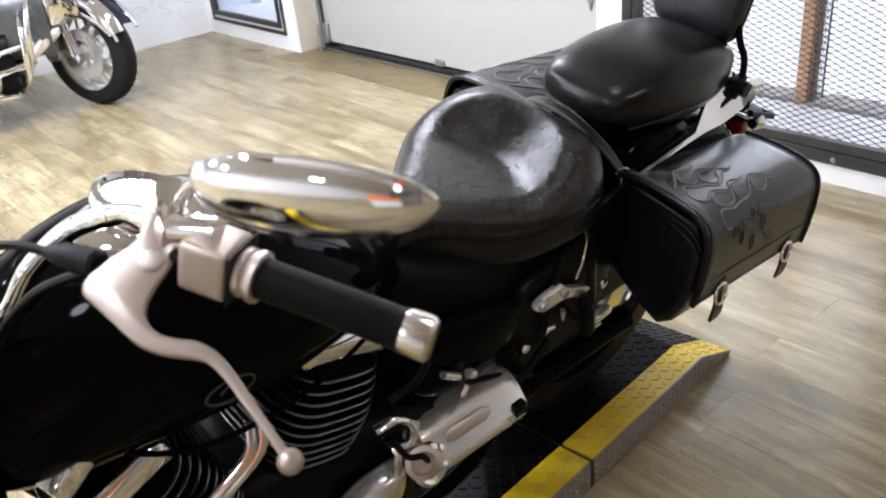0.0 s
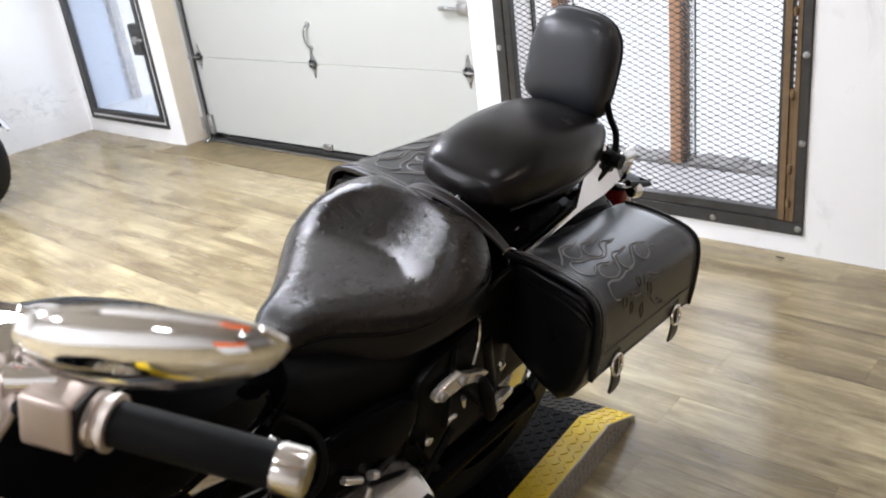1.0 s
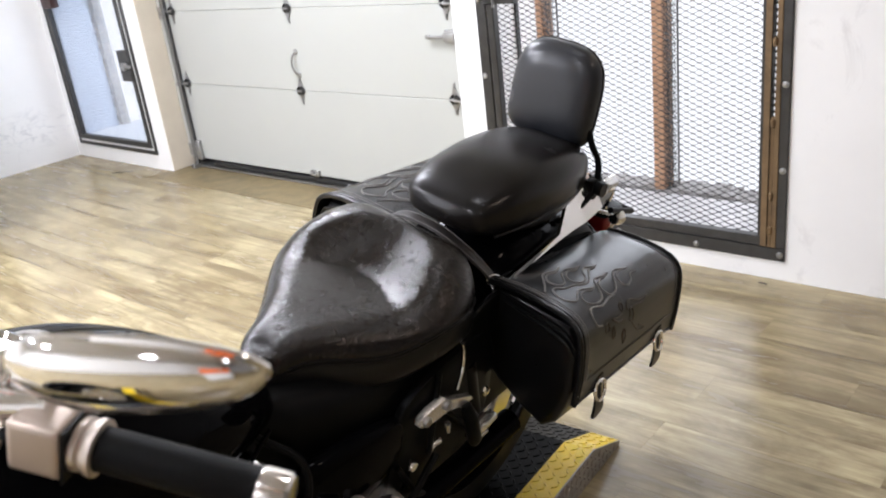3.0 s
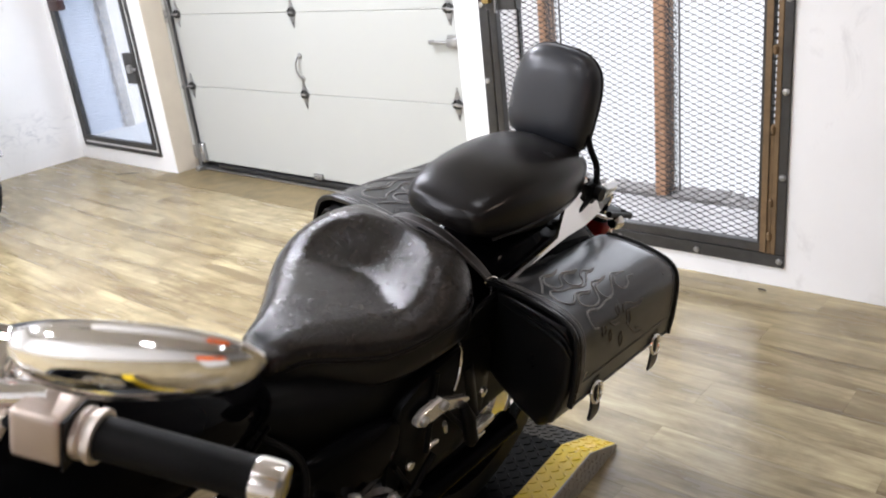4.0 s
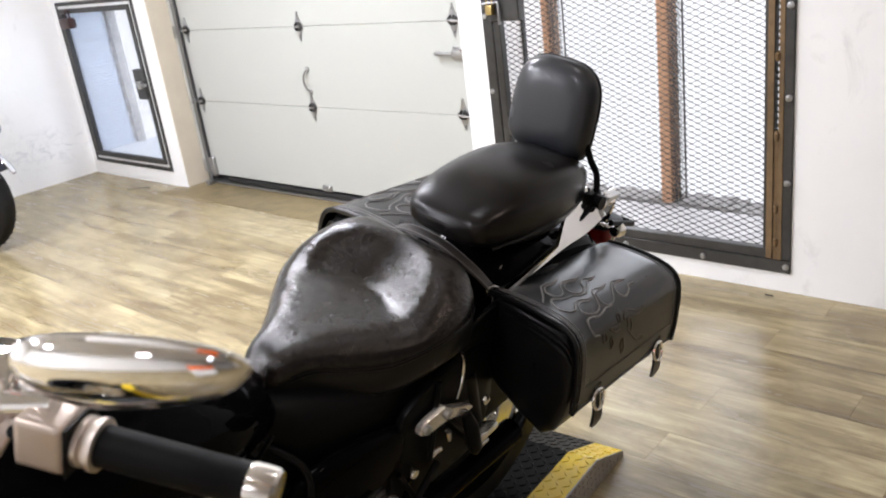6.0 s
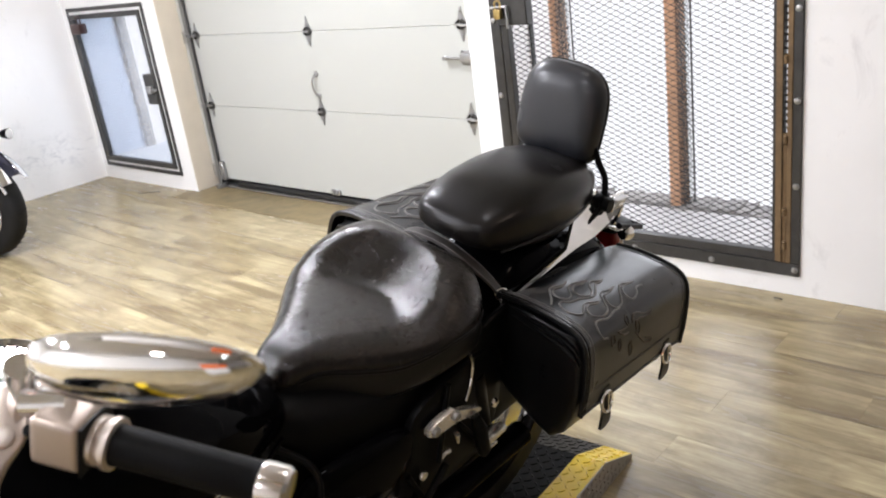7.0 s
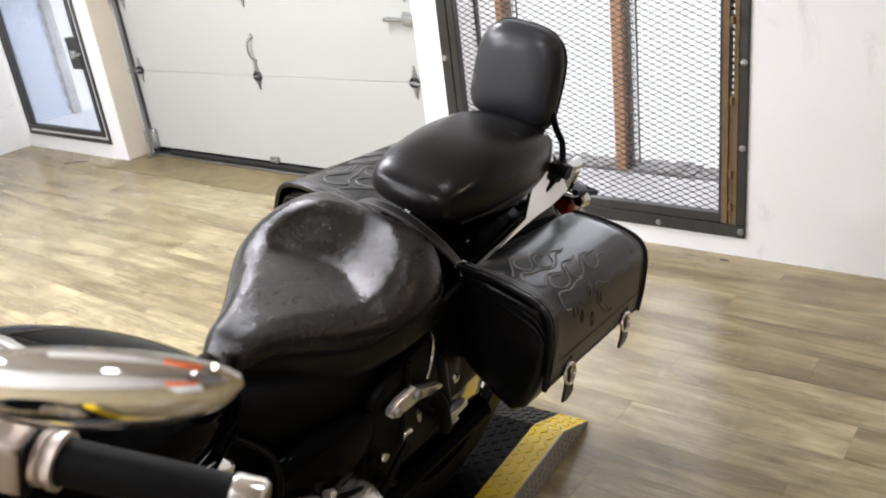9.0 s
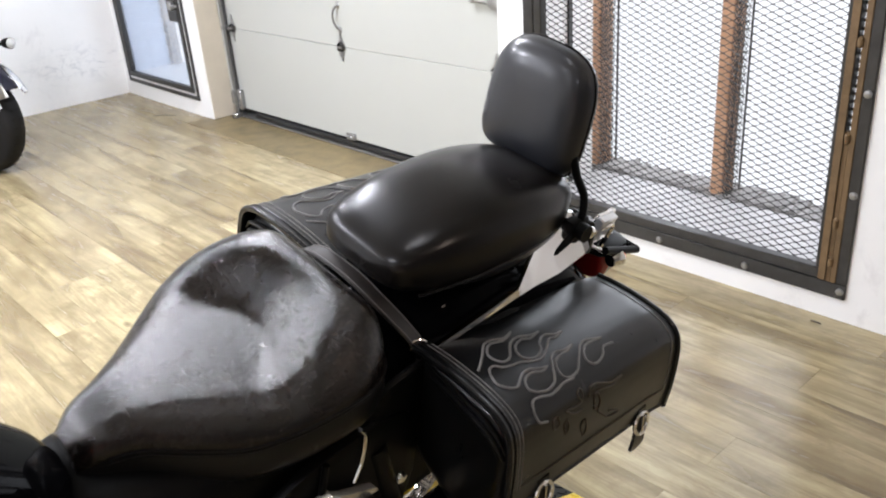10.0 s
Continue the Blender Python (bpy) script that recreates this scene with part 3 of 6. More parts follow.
part("lock_plate", box(WX - 0.024, WX + 0.016, s0 + 0.055, s0 + 0.175, 0.60, 0.80, 0.003, 1), STEEL_DARK, grille)
part("slide_bolt", join(tube([(WX - 0.036, s0 + 0.03, 0.70), (WX - 0.036, s0 + 0.13, 0.70)], 0.010, 10), box(WX - 0.05, WX - 0.024, s0 + 0.07, s0 + 0.115, 0.675, 0.725, 0.004, 1)), GALV, grille)
part("padlock", join(box(WX - 0.08, WX - 0.02, s1 - 0.285, s1 - 0.135, 1.085, 1.158, 0.018, 2), tube(curve([(WX - 0.038, s1 - 0.235, 1.15), (WX - 0.038, s1 - 0.23, 1.205), (WX - 0.038, s1 - 0.19, 1.205), (WX - 0.038, s1 - 0.185, 1.15)]), 0.006, 8)), plain("dark_red_plastic", (0.035, 0.012, 0.01), 0.4), grille, "dark red padlock on the top rail")

# ---- what stands behind the gates ----
tagged(part("alcove_floor", box(WX + 0.03, 3.575, g0 + 0.051, g1 - 0.051, 0.10, 0.1315), LEDGE, None, "", False), "dusty white painted ledge inside the gate opening", "ledge", kind="structure")
tagged(part("alcove_sill", join(*(box(3.576, 3.70 + 0.03 * random.random(), 0.6 + 0.027 * k, 0.6268 + 0.027 * k, 0.06, 0.143 + 0.008 * random.random() + 0.006 * math.sin(k * 0.7) * math.sin(k * 0.23), 0.004, 1) for k in range(96))), RUBBLE, None, "", False), "rough grey concrete sill behind the mesh gate", "sill", kind="structure")
PX = 3.625


def timber(y, w, d, label, side):
    p = thing("timber_post", label, "post")
    part("timber", box(PX - d / 2, PX + d / 2, y - w / 2, y + w / 2, 0.138, 2.6, 0.004, 1), WOOD_POST, p)
    for k in range(3):
        a, b = sorted((y + side * (w / 2 + 0.002), y + side * (w / 2 + 0.030)))
        strip = new("mesh_edging", expanded_sheet(a, b, 0.138, 2.6, lwd=0.014, swd=0.020, strand=0.0016, x=PX - d / 2 + 0.03 * k, bond=0.0))
        strip.parent = p
    part("steel_edge", box(PX + d / 2 - 0.006, PX + d / 2, *sorted((y + side * (w / 2 + 0.022), y + side * (w / 2 + 0.030))), 0.138, 2.6, 0.001, 1), STEEL_DARK, p)
    return p


timber(1.905, 0.052, 0.09, "reddish stained timber post edged with dark wire mesh", -1)
timber(2.50, 0.05, 0.09, "reddish stained timber post edged with dark wire mesh", -1)
timber(1.19, 0.05, 0.09, "reddish stained timber post edged with dark wire mesh", -1)
# small gate's recess: rough outer edge of the reveal
edge = loft([[(WX + WT - 0.055 + 0.012 * math.sin(k * 1.7) * math.sin(k * 0.61) + 0.006 * random.random(), s1 - 0.0503, 0.165 + k * 0.018), (WX + WT - 0.050 + 0.008 * random.random(), s1 - 0.080 - 0.016 * random.random(), 0.165 + k * 0.018),
              (WX + WT - 0.012, s1 - 0.092 - 0.014 * random.random(), 0.165 + k * 0.018), (WX + WT + 0.02, s1 - 0.088, 0.165 + k * 0.018), (WX + WT + 0.02, s1 - 0.0503, 0.165 + k * 0.018)] for k in range(60)])
tagged(part("rough_edge", edge, REVEAL_EDGE), "crumbling concrete edge of the small gate's opening", "trim", kind="structure")
tagged(part("grille_sill", box(WX + 0.03, WX + WT + 0.3, s0 + 0.05, s1 - 0.05, sz0 + 0.052, sz0 + 0.06, 0.002, 1), WALL_PAINT, None, "", False), "grey concrete sill inside the small gate", "ledge", kind="structure")
# boarded side of that recess; the daylight's blue is put into its colour
tagged(part("reveal_lining", join(*(box(WX + 0.032, WX + WT - 0.060, s1 - 0.0575 - 0.002 * (k % 2), s1 - 0.0503, 0.168 + 0.0262 * k, 0.1905 + 0.0262 * k, 0.003, 1) for k in range(39))), LINING, None, "", False), "ribbed boarding in the small gate's recess, bluish daylight in its colour", "trim", kind="structure")
# daylight beyond
tagged(part("backdrop", box(WX + 1.1, WX + 1.12, -2.0, 9.5, -1.2, 3.4), DAY_GLOW, None, "", False), "blown-out overcast daylight beyond the openings", "backdrop", kind="structure")
tagged(part("ground", box(WX + WT + 0.001, 60, -60, 60, -1.5, -1.2), CONCRETE, None, "", False), "grey concrete ground outside", "ground", kind="structure")

# ---- ceiling lamps ----


def ceiling_lamp(x, y, watts, colour=(0.91, 0.935, 1.0)):
    lampthing = thing("ceiling_lamp", "round white ceiling lamp out of view, lit", "ceiling lamp", Matrix.Translation((x, y, CEIL)), group="ceiling lamps")
    part("housing", lathe([(0.16, 0), (0.17, -0.03), (0.205, -0.085), (0.20, -0.09), (0.185, -0.09)], 28, None, True), LAMP_WHITE, lampthing)
    part("diffuser", lathe([(0.184, -0.0905), (0.16, -0.100), (0.08, -0.108)], 28), BULB_GLOW, lampthing)
    light = bpy.data.lights.new("lamp_light", "AREA")
    light.shape, light.size, light.energy, light.color = "DISK", 0.30, watts, colour
    ob = new("lamp_light", light)
    ob.matrix_world = look((x, y, CEIL - 0.115), (x, y, 0))


# all out of view; the pair at x -2.6 is added to brighten the west wall
for x, y, watts in ((-0.5, -1.2, 6), (-0.5, 1.0, 12), (1.5, 1.0, 2), (-0.5, 3.4, 70), (-2.2, 4.4, 80), (2.0, 2.9, 26), (2.35, 3.5, 26), (1.55, 3.5, 28), (0.4, 4.0, 52), (-2.6, 0.6, 16), (-2.6, 3.4, 30)):
    ceiling_lamp(x, y, watts)
# warm lamp added without a known source, to tint the right-hand wall
ceiling_lamp(1.9, -0.9, 5, (1.0, 0.76, 0.58))

# orange thing known only from glints in polished metal; its chest form is made up
cart = thing("orange_stand_in", "unseen orange chest form, made up to give the orange glints", "tool chest", pose(-1.0, -0.50, 0, 0, 0, -58))
part("base_cabinet", box(-0.45, 0.45, -0.24, 0.24, 0.10, 0.84, 0.012, 2), LAMP_WHITE, cart, "white base of the made-up orange chest")
chest = part("chest", box(-0.44, 0.44, -0.22, 0.22, 0.845, 1.28, 0.012, 2), ORANGE, cart)
for k in range(2):
    d = part("drawer", box(-0.42, 0.42, 0.221, 0.236, 0.865 + 0.20 * k, 1.055 + 0.20 * k, 0.006, 2), ORANGE, cart)
    part("handle", box(-0.25, 0.25, 0.237, 0.250, 1.030 + 0.20 * k, 1.042 + 0.20 * k, 0.004, 1), GALV, d)
for x, y in ((-0.40, -0.18), (0.40, -0.18), (-0.40, 0.18), (0.40, 0.18)):
    part("castor", join(lathe([(0.045, -0.014), (0.05, -0.010), (0.05, 0.010), (0.045, 0.014)], 18, toward((x, y, 0.05), (1, 0, 0))), box(x - 0.02, x + 0.02, y - 0.02, y + 0.02, 0.085, 0.10)), PLASTIC, cart)

# bits of litter on the floor by the walls
LIT_A, LIT_B = (3.015, 5.585), (3.112, 1.262)
LITTER = plain("dry_dark_litter", (0.05, 0.04, 0.028), 0.8, 0, 0.3, 200, 0.2)
for name, pts, r, label in (
    ("twig", ((LIT_A[0] - 0.05, LIT_A[1] + 0.07, 0.004), (LIT_A[0], LIT_A[1], 0.007), (LIT_A[0] + 0.05, LIT_A[1] - 0.06, 0.004)), 0.003, "thin dark twig lying on the floor by the small gate"),
    ("dry_leaf", ((LIT_B[0], LIT_B[1] - 0.015, 0.003), (LIT_B[0] - 0.006, LIT_B[1], 0.008), (LIT_B[0], LIT_B[1] + 0.015, 0.004)), 0.0035, "small dry dark leaf lying on the floor by the wall"),
):
    lit = tagged(part(name, tube(curve(pts, 3), r, 6, True, 0.6), LITTER), label, name.replace("_", " "))

# ---- motorcycle lift ----
PLAT = Matrix.Translation((1.972, 1.233, 0.0)) @ Matrix.Rotation(radians(4.4), 4, "Z")   # near rear corner; x runs towards the tail
PW, PH, PS = 0.50, 0.08, 0.086      # width, height, yellow strip


def plate_z(x):
    """Height of the deck at x (0 is the rear tip)."""
    return PH if x < -0.15 else 0.016 + (PH - 0.016) * (-x / 0.15)


def tread_lugs(x0, x1, y0, y1, pitch=0.0225, flip=0):
    """Raised lozenges of tread plate, laid by turns along and across."""
    bm = bmesh.new()
    nx, ny = int((x1 - x0) / pitch), int((y1 - y0) / pitch)
    for i in range(nx):
        for j in range(ny):
            cx, cy = x0 + (i + 0.5) * (x1 - x0) / nx, y0 + (j + 0.5) * (y1 - y0) / ny
            a = radians(45 if (i + j + flip) % 2 else -45)
            ca, sa = math.cos(a), math.sin(a)
            def at(u, w, h):
                x, y = cx + u * ca - w * sa, cy + u * sa + w * ca
                return (x, y, plate_z(x) + h)
            low = [bm.verts.new(at(u, w, -0.0006)) for u, w in ((-0.0115, 0), (0, -0.0034), (0.0115, 0), (0, 0.0034))]
            top = [bm.verts.new(at(u, w, 0.0022)) for u, w in ((-0.008, 0), (0, -0.0015), (0.008, 0), (0, 0.0015))]
            for k in range(4):
                bm.faces.new((low[k], low[(k + 1) % 4], top[(k + 1) % 4], top[k]))
            bm.faces.new(top)
    return bm


def deck(x0, x1, y0, y1):
    """A slab of deck whose top follows plate_z."""
    xs = [x0] + ([-0.15] if x0 < -0.15 < x1 else []) + [x1]
    rings = [[(x, y0, 0.0), (x, y1, 0.0), (x, y1, plate_z(x)), (x, y0, plate_z(x))] for x in xs]
    return loft(rings)


lift = thing("motorcycle_lift", "low black tread-plate motorcycle platform with worn yellow edges", "platform", PLAT)
for a, b in ((-0.635, 0.0), (-1.70, -0.648), (-2.75, -1.712)):
    part("deck_plate", join(deck(a, b, PS, PW - PS), tread_lugs(a, b, PS, PW - PS)), BLACK_PLATE, lift, "", False)
    part("edge_plate", join(deck(a, b, 0.003, PS - 0.0004), tread_lugs(a, b, 0.006, PS, flip=1)), YELLOW_PLATE, lift, "yellow painted tread-plate edge", False)
    part("edge_plate", join(deck(a, b, PW - PS + 0.0004, PW), tread_lugs(a, b, PW - PS, PW, flip=1)), YELLOW_PLATE, lift, "yellow painted tread-plate edge", False)
    xs = [a] + ([-0.15] if a < -0.15 < b else []) + [b]
    side = loft([[(x, 0.0, 0.0), (x, 0.0028, 0.0), (x, 0.0028, plate_z(x) - 0.001), (x, 0.0, plate_z(x) - 0.001)] for x in xs])
    lugs = bmesh.new()
    n = int((b - a) / 0.0215)
    for i in range(n):
        for j in range(4):
            cx, cz = a + (i + 0.5) * (b - a) / n, 0.013 + j * 0.0185
            if cz + 0.010 > plate_z(cx + 0.010):
                continue
            r = 0.0105
            s = 1 if (i + j) % 2 else -1
            d, e = Vector((r * 0.72, 0, s * r * 0.72)), Vector((-s * 0.0032, 0, 0.0032))
            c = Vector((cx, -0.0002, cz))
            low = [lugs.verts.new(c + k) for k in (-d, -e, d, e)]
            top = [lugs.verts.new(c + k * 0.6 + Vector((0, -0.0022, 0))) for k in (-d, -e, d, e)]
            for k in range(4):
                lugs.faces.new((low[k], low[(k + 1) % 4], top[(k + 1) % 4], top[k]))
            lugs.faces.new(top)
    part("side_skirt", join(side, lugs), RAW_PLATE, lift, "bare aluminium tread-plate side", False)

for x in (-0.6415, -1.706):
    part("joint_strip", box(x - 0.006, x + 0.006, 0.001, PW - 0.001, 0.0, PH - 0.006), SEAL, lift, "dark gap between two platform sections", False)

# ---- the motorcycle on the lift ----
LEAN = 14.0
BIKE = Matrix.Translation((0, 1.445, 0.06)) @ Matrix.Rotation(radians(LEAN), 4, "X")    # x to the tail, y to its right side
INV = BIKE.inverted()
bike = thing("motorcycle", "black cruiser motorcycle leaning on a tread-plate lift", "motorcycle", BIKE)


def hull(stations, sides=28, power=2.4, steps=5):
    """Lofted body along x. Stations: (x, half width, low, high, sideways)."""
    xs = [s[0] for s in stations]
    rings = []
    n = (len(xs) - 1) * steps
    for i in range(n + 1):
        k = i / steps
        j = min(int(k), len(xs) - 2)
        x = xs[j] + (xs[j + 1] - xs[j]) * (k - j)
        hw, lo, hi, off = (between(x, xs, [s[c] for s in stations]) for c in (1, 2, 3, 4))
        ring = []
        for q in range(sides):
            a = math.tau * q / sides
            c, s = math.cos(a), math.sin(a)
            e = 2 / power
            ring.append((x, off + hw * math.copysign(abs(c) ** e, c), (lo + hi) / 2 + (hi - lo) / 2 * math.copysign(abs(s) ** e, s)))
        rings.append(ring)
    return loft(rings)


# fuel tank
tank = part("fuel_tank", hull([(0.235, 0.02, 0.75, 0.79, 0), (0.255, 0.085, 0.70, 0.84, 0), (0.32, 0.132, 0.68, 0.895, 0), (0.42, 0.160, 0.68, 0.945, 0), (0.52, 0.175, 0.68, 0.962, 0), (0.63, 0.172, 0.68, 0.948, 0),
                               (0.73, 0.15, 0.685, 0.90, 0), (0.82, 0.115, 0.69, 0.835, 0), (0.885, 0.075, 0.70, 0.775, 0), (0.905, 0.03, 0.715, 0.75, 0)], 36, 2.3, 6), PAINT, bike, "glossy black fuel tank")
part("tank_seam", tube(curve([(0.37, -0.115, 0.745), (0.47, -0.168, 0.722), (0.60, -0.176, 0.715), (0.74, -0.148, 0.715), (0.86, -0.096, 0.718)]), 0.004, 8), PAINT, tank)
part("tank_badge", join(tube([(0.53 + 0.034 * math.cos(a), -0.1765, 0.80 + 0.017 * math.sin(a)) for a in (math.tau * k / 20 for k in range(21))], 0.0016, 6),
                        tube([(0.515, -0.177, 0.80), (0.53, -0.177, 0.81), (0.545, -0.177, 0.80)], 0.0016, 6)), STEEL_DARK, tank, "thin oval metal badge")
console = part("tank_console", hull([(0.44, 0.03, 0.93, 0.965, 0), (0.48, 0.06, 0.93, 0.975, 0), (0.58, 0.062, 0.92, 0.975, 0), (0.62, 0.055, 0.91, 0.965, 0), (0.64, 0.03, 0.90, 0.945, 0)], 24, 2.6), CHROME, tank, "chrome console")
gm = toward((0.53, 0.005, 0.975), (0.25, 0, 1))
gauge = part("speedometer", lathe([(0.050, -0.02), (0.058, -0.004), (0.060, 0.008), (0.057, 0.017), (0.050, 0.020), (0.047, 0.014)], 40, gm), CHROME, bike, "chrome-rimmed round speedometer")
part("dial", lathe([(0.0468, 0.0125), (0.02, 0.013)], 40, gm), DIAL, gauge)
part("dial_marks", join(*(box(-0.0012, 0.0012, 0.034, 0.043, 0.0135, 0.0145, 0, 1, gm @ Matrix.Rotation(radians(a), 4, "Z")) for a in range(-130, 131, 20))), PLASTIC, gauge)

# rider's seat
SX = [0.915, 0.94, 0.985, 1.04, 1.10, 1.16, 1.22, 1.272, 1.308, 1.336, 1.354, 1.364, 1.368]
SW = [0.034, 0.050, 0.070, 0.110, 0.155, 0.188, 0.203, 0.200, 0.182, 0.154, 0.114, 0.066, 0.020]
ST = [0.756, 0.778, 0.788, 0.788, 0.784, 0.779, 0.776, 0.775, 0.775, 0.775, 0.775, 0.775, 0.775]
SB = [0.729, 0.744, 0.750, 0.742, 0.737, 0.748, 0.757, 0.757, 0.753, 0.742, 0.735, 0.725, 0.718]      # its seam line
SO = [0.016, 0.016, 0.018, 0.023, 0.033, 0.042, 0.047, 0.048, 0.047, 0.044, 0.040, 0.037, 0.036]      # it sits a little to its right
SKIRT = [(0.992, 0.004), (0.984, 0.008), (0.994, 0.014), (1.003, 0.026), (1.002, 0.040), (0.988, 0.053), (0.962, 0.063), (0.92, 0.068)]


def ease(a, b, x):
    t = max(0.0, min(1.0, (x - a) / (b - a)))
    return t * t * (3 - 2 * t)


def seat_at(x):
    """Half width, valley height, offset and roll depth of the seat at x."""
    hw, top, off, seam = (between(x, SX, s) for s in (SW, ST, SO, SB))
    return hw, top, off, max(0.012, seat_top(x, hw, hw, top) - seam)


def seat_top(x, v, hw, top):
    """Height of the seat: a flat saddle in front, a steep back wall behind with a raised rim."""
    p, q = max(0.0, x - 1.085) / 0.235, v / 0.215
    r = math.hypot(p, q)
    behind = ease(0.30, 0.95, p / max(r, 1e-6))
    rise = (0.006 + 0.057 * behind) * ease(0.50, 0.99, r) * ease(0.98, 1.22, x)
    return top + rise - 0.060 * max(0.0, (x - 1.318) / 0.050) ** 2


def seat_rings():
    rings = []
    for i in range(110):
        x = SX[0] + (SX[-1] - SX[0]) * (1 - (1 - i / 109) ** 1.25)
        hw, top, off, deep = seat_at(x)
        start = 0.34 + 0.30 * ease(1.0, 1.22, x)     # where the edge begins to roll over
        half = []
        for k in range(33):
            u = math.sin(math.pi / 2 * k / 32) ** 0.9
            q = max(0.0, (u - start) / (1 - start))
            half.append((u * hw, seat_top(x, u * hw, hw, top) - deep * (1 - math.sqrt(max(0.0, 1 - q ** 2.2)))))
        rim = seat_top(x, hw, hw, top) - deep
        half += [(u * hw, rim - d) for u, d in SKIRT]
        rings.append([(x, off + v, w) for v, w in reversed(half)] + [(x, off - v, w) for v, w in half[1:]])
    return rings


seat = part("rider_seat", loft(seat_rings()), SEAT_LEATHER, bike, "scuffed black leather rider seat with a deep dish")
# below the seam a duller leather, so that the shaded side stays dark
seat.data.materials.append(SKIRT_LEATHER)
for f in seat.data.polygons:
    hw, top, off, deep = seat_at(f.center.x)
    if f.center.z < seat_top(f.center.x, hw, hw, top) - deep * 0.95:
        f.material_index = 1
for s in (-1, 1):
    for lower, wide in ((0.004, 0.991), (-0.004, 0.998)):
        line = []
        for i in range(4, 54):
            x = SX[0] + (SX[-1] - SX[0]) * i / 56
            hw, top, off, deep = seat_at(x)
            line.append((x, off + s * hw * wide, seat_top(x, hw, hw, top) - deep - lower))
        part("seat_piping", tube(line, 0.0023, 6), PAD_LEATHER, seat)
# strap across the seat joint
band = curve([(1.372, 0.150, 0.775), (1.362, 0.125, 0.806), (1.354, 0.092, 0.828), (1.354, 0.055, 0.835), (1.360, 0.0, 0.829), (1.369, -0.045, 0.810), (1.385, -0.080, 0.782), (1.402, -0.100, 0.752), (1.408, -0.105, 0.738)], 5)
ring = []
for i, p in enumerate(band):
    d = (band[min(i + 1, len(band) - 1)] - band[max(i - 1, 0)]).normalized()
    o = d.cross(Vector((0, 0.35 * d.z, 1))).normalized()
    o = o if o.x > 0 else -o
    n = d.cross(o)
    n = n if n.z > 0 else -n
    ring.append([p + o * (w * 0.0150) + n * h for w, h in ((-1, 0.0), (-0.92, 0.0022), (0.92, 0.0022), (1, 0.0), (0.92, -0.0022), (-0.92, -0.0022))])
strap = part("seat_strap", loft(ring), STRAP_LEATHER, bike, "brown-black leather strap across the seat joint")
for w in (-0.80, 0.80):
    part("stitching", tube([(r[1] + r[2]) / 2 + (r[2] - r[1]) * (w / 2) + Vector((0, 0, 0.0008)) for r in ring[3:-4]], 0.0007, 5), THREAD, strap)

clip = part("strap_buckle", join(tube([(1.402 + 0.012 * math.cos(a), -0.108 - 0.006 * math.cos(a), 0.746 + 0.011 * math.sin(a)) for a in (math.tau * k / 16 for k in range(17))], 0.0028, 8),
                                 tube(curve([(1.398, -0.112, 0.738), (1.390, -0.120, 0.722), (1.384, -0.126, 0.702), (1.378, -0.128, 0.688)]), 0.0026, 8), box(-0.006, 0.006, -0.003, 0.003, -0.010, 0.010, 0.002, 1, Matrix.Translation((1.394, -0.118, 0.716)))), CHROME, strap, "small chrome strap clip")

# passenger pad
pad = part("passenger_seat", hull([(1.362, 0.03, 0.855, 0.872, 0.008), (1.372, 0.078, 0.838, 0.890, 0.008), (1.405, 0.102, 0.822, 0.908, 0.008), (1.48, 0.119, 0.802, 0.927, 0.006), (1.58, 0.124, 0.785, 0.936, 0.005),
                                   (1.67, 0.117, 0.79, 0.930, 0.005), (1.74, 0.098, 0.80, 0.912, 0.005), (1.785, 0.065, 0.815, 0.885, 0.005), (1.797, 0.02, 0.84, 0.86, 0.005)], 44, 3.3, 6), PAD_LEATHER, bike, "smooth black leather passenger pad")
part("seat_piping", tube([(x, -between(x, [1.40, 1.48, 1.58, 1.67, 1.74, 1.78], [0.106, 0.120, 0.124, 0.116, 0.097, 0.07]) + 0.006, 0.838) for x in [1.40 + 0.02 * k for k in range(20)]], 0.003, 6), PAD_LEATHER, pad)
part("rear_fender", hull([(1.30, 0.09, 0.62, 0.71, 0), (1.40, 0.108, 0.60, 0.760, 0), (1.48, 0.116, 0.60, 0.795, 0), (1.60, 0.118, 0.60, 0.795, 0), (1.76, 0.112, 0.56, 0.75, 0), (1.86, 0.105, 0.50, 0.68, 0), (1.94, 0.095, 0.40, 0.57, 0), (1.99, 0.06, 0.36, 0.46, 0)], 28, 3.0), PAINT, bike, "glossy black rear fender")
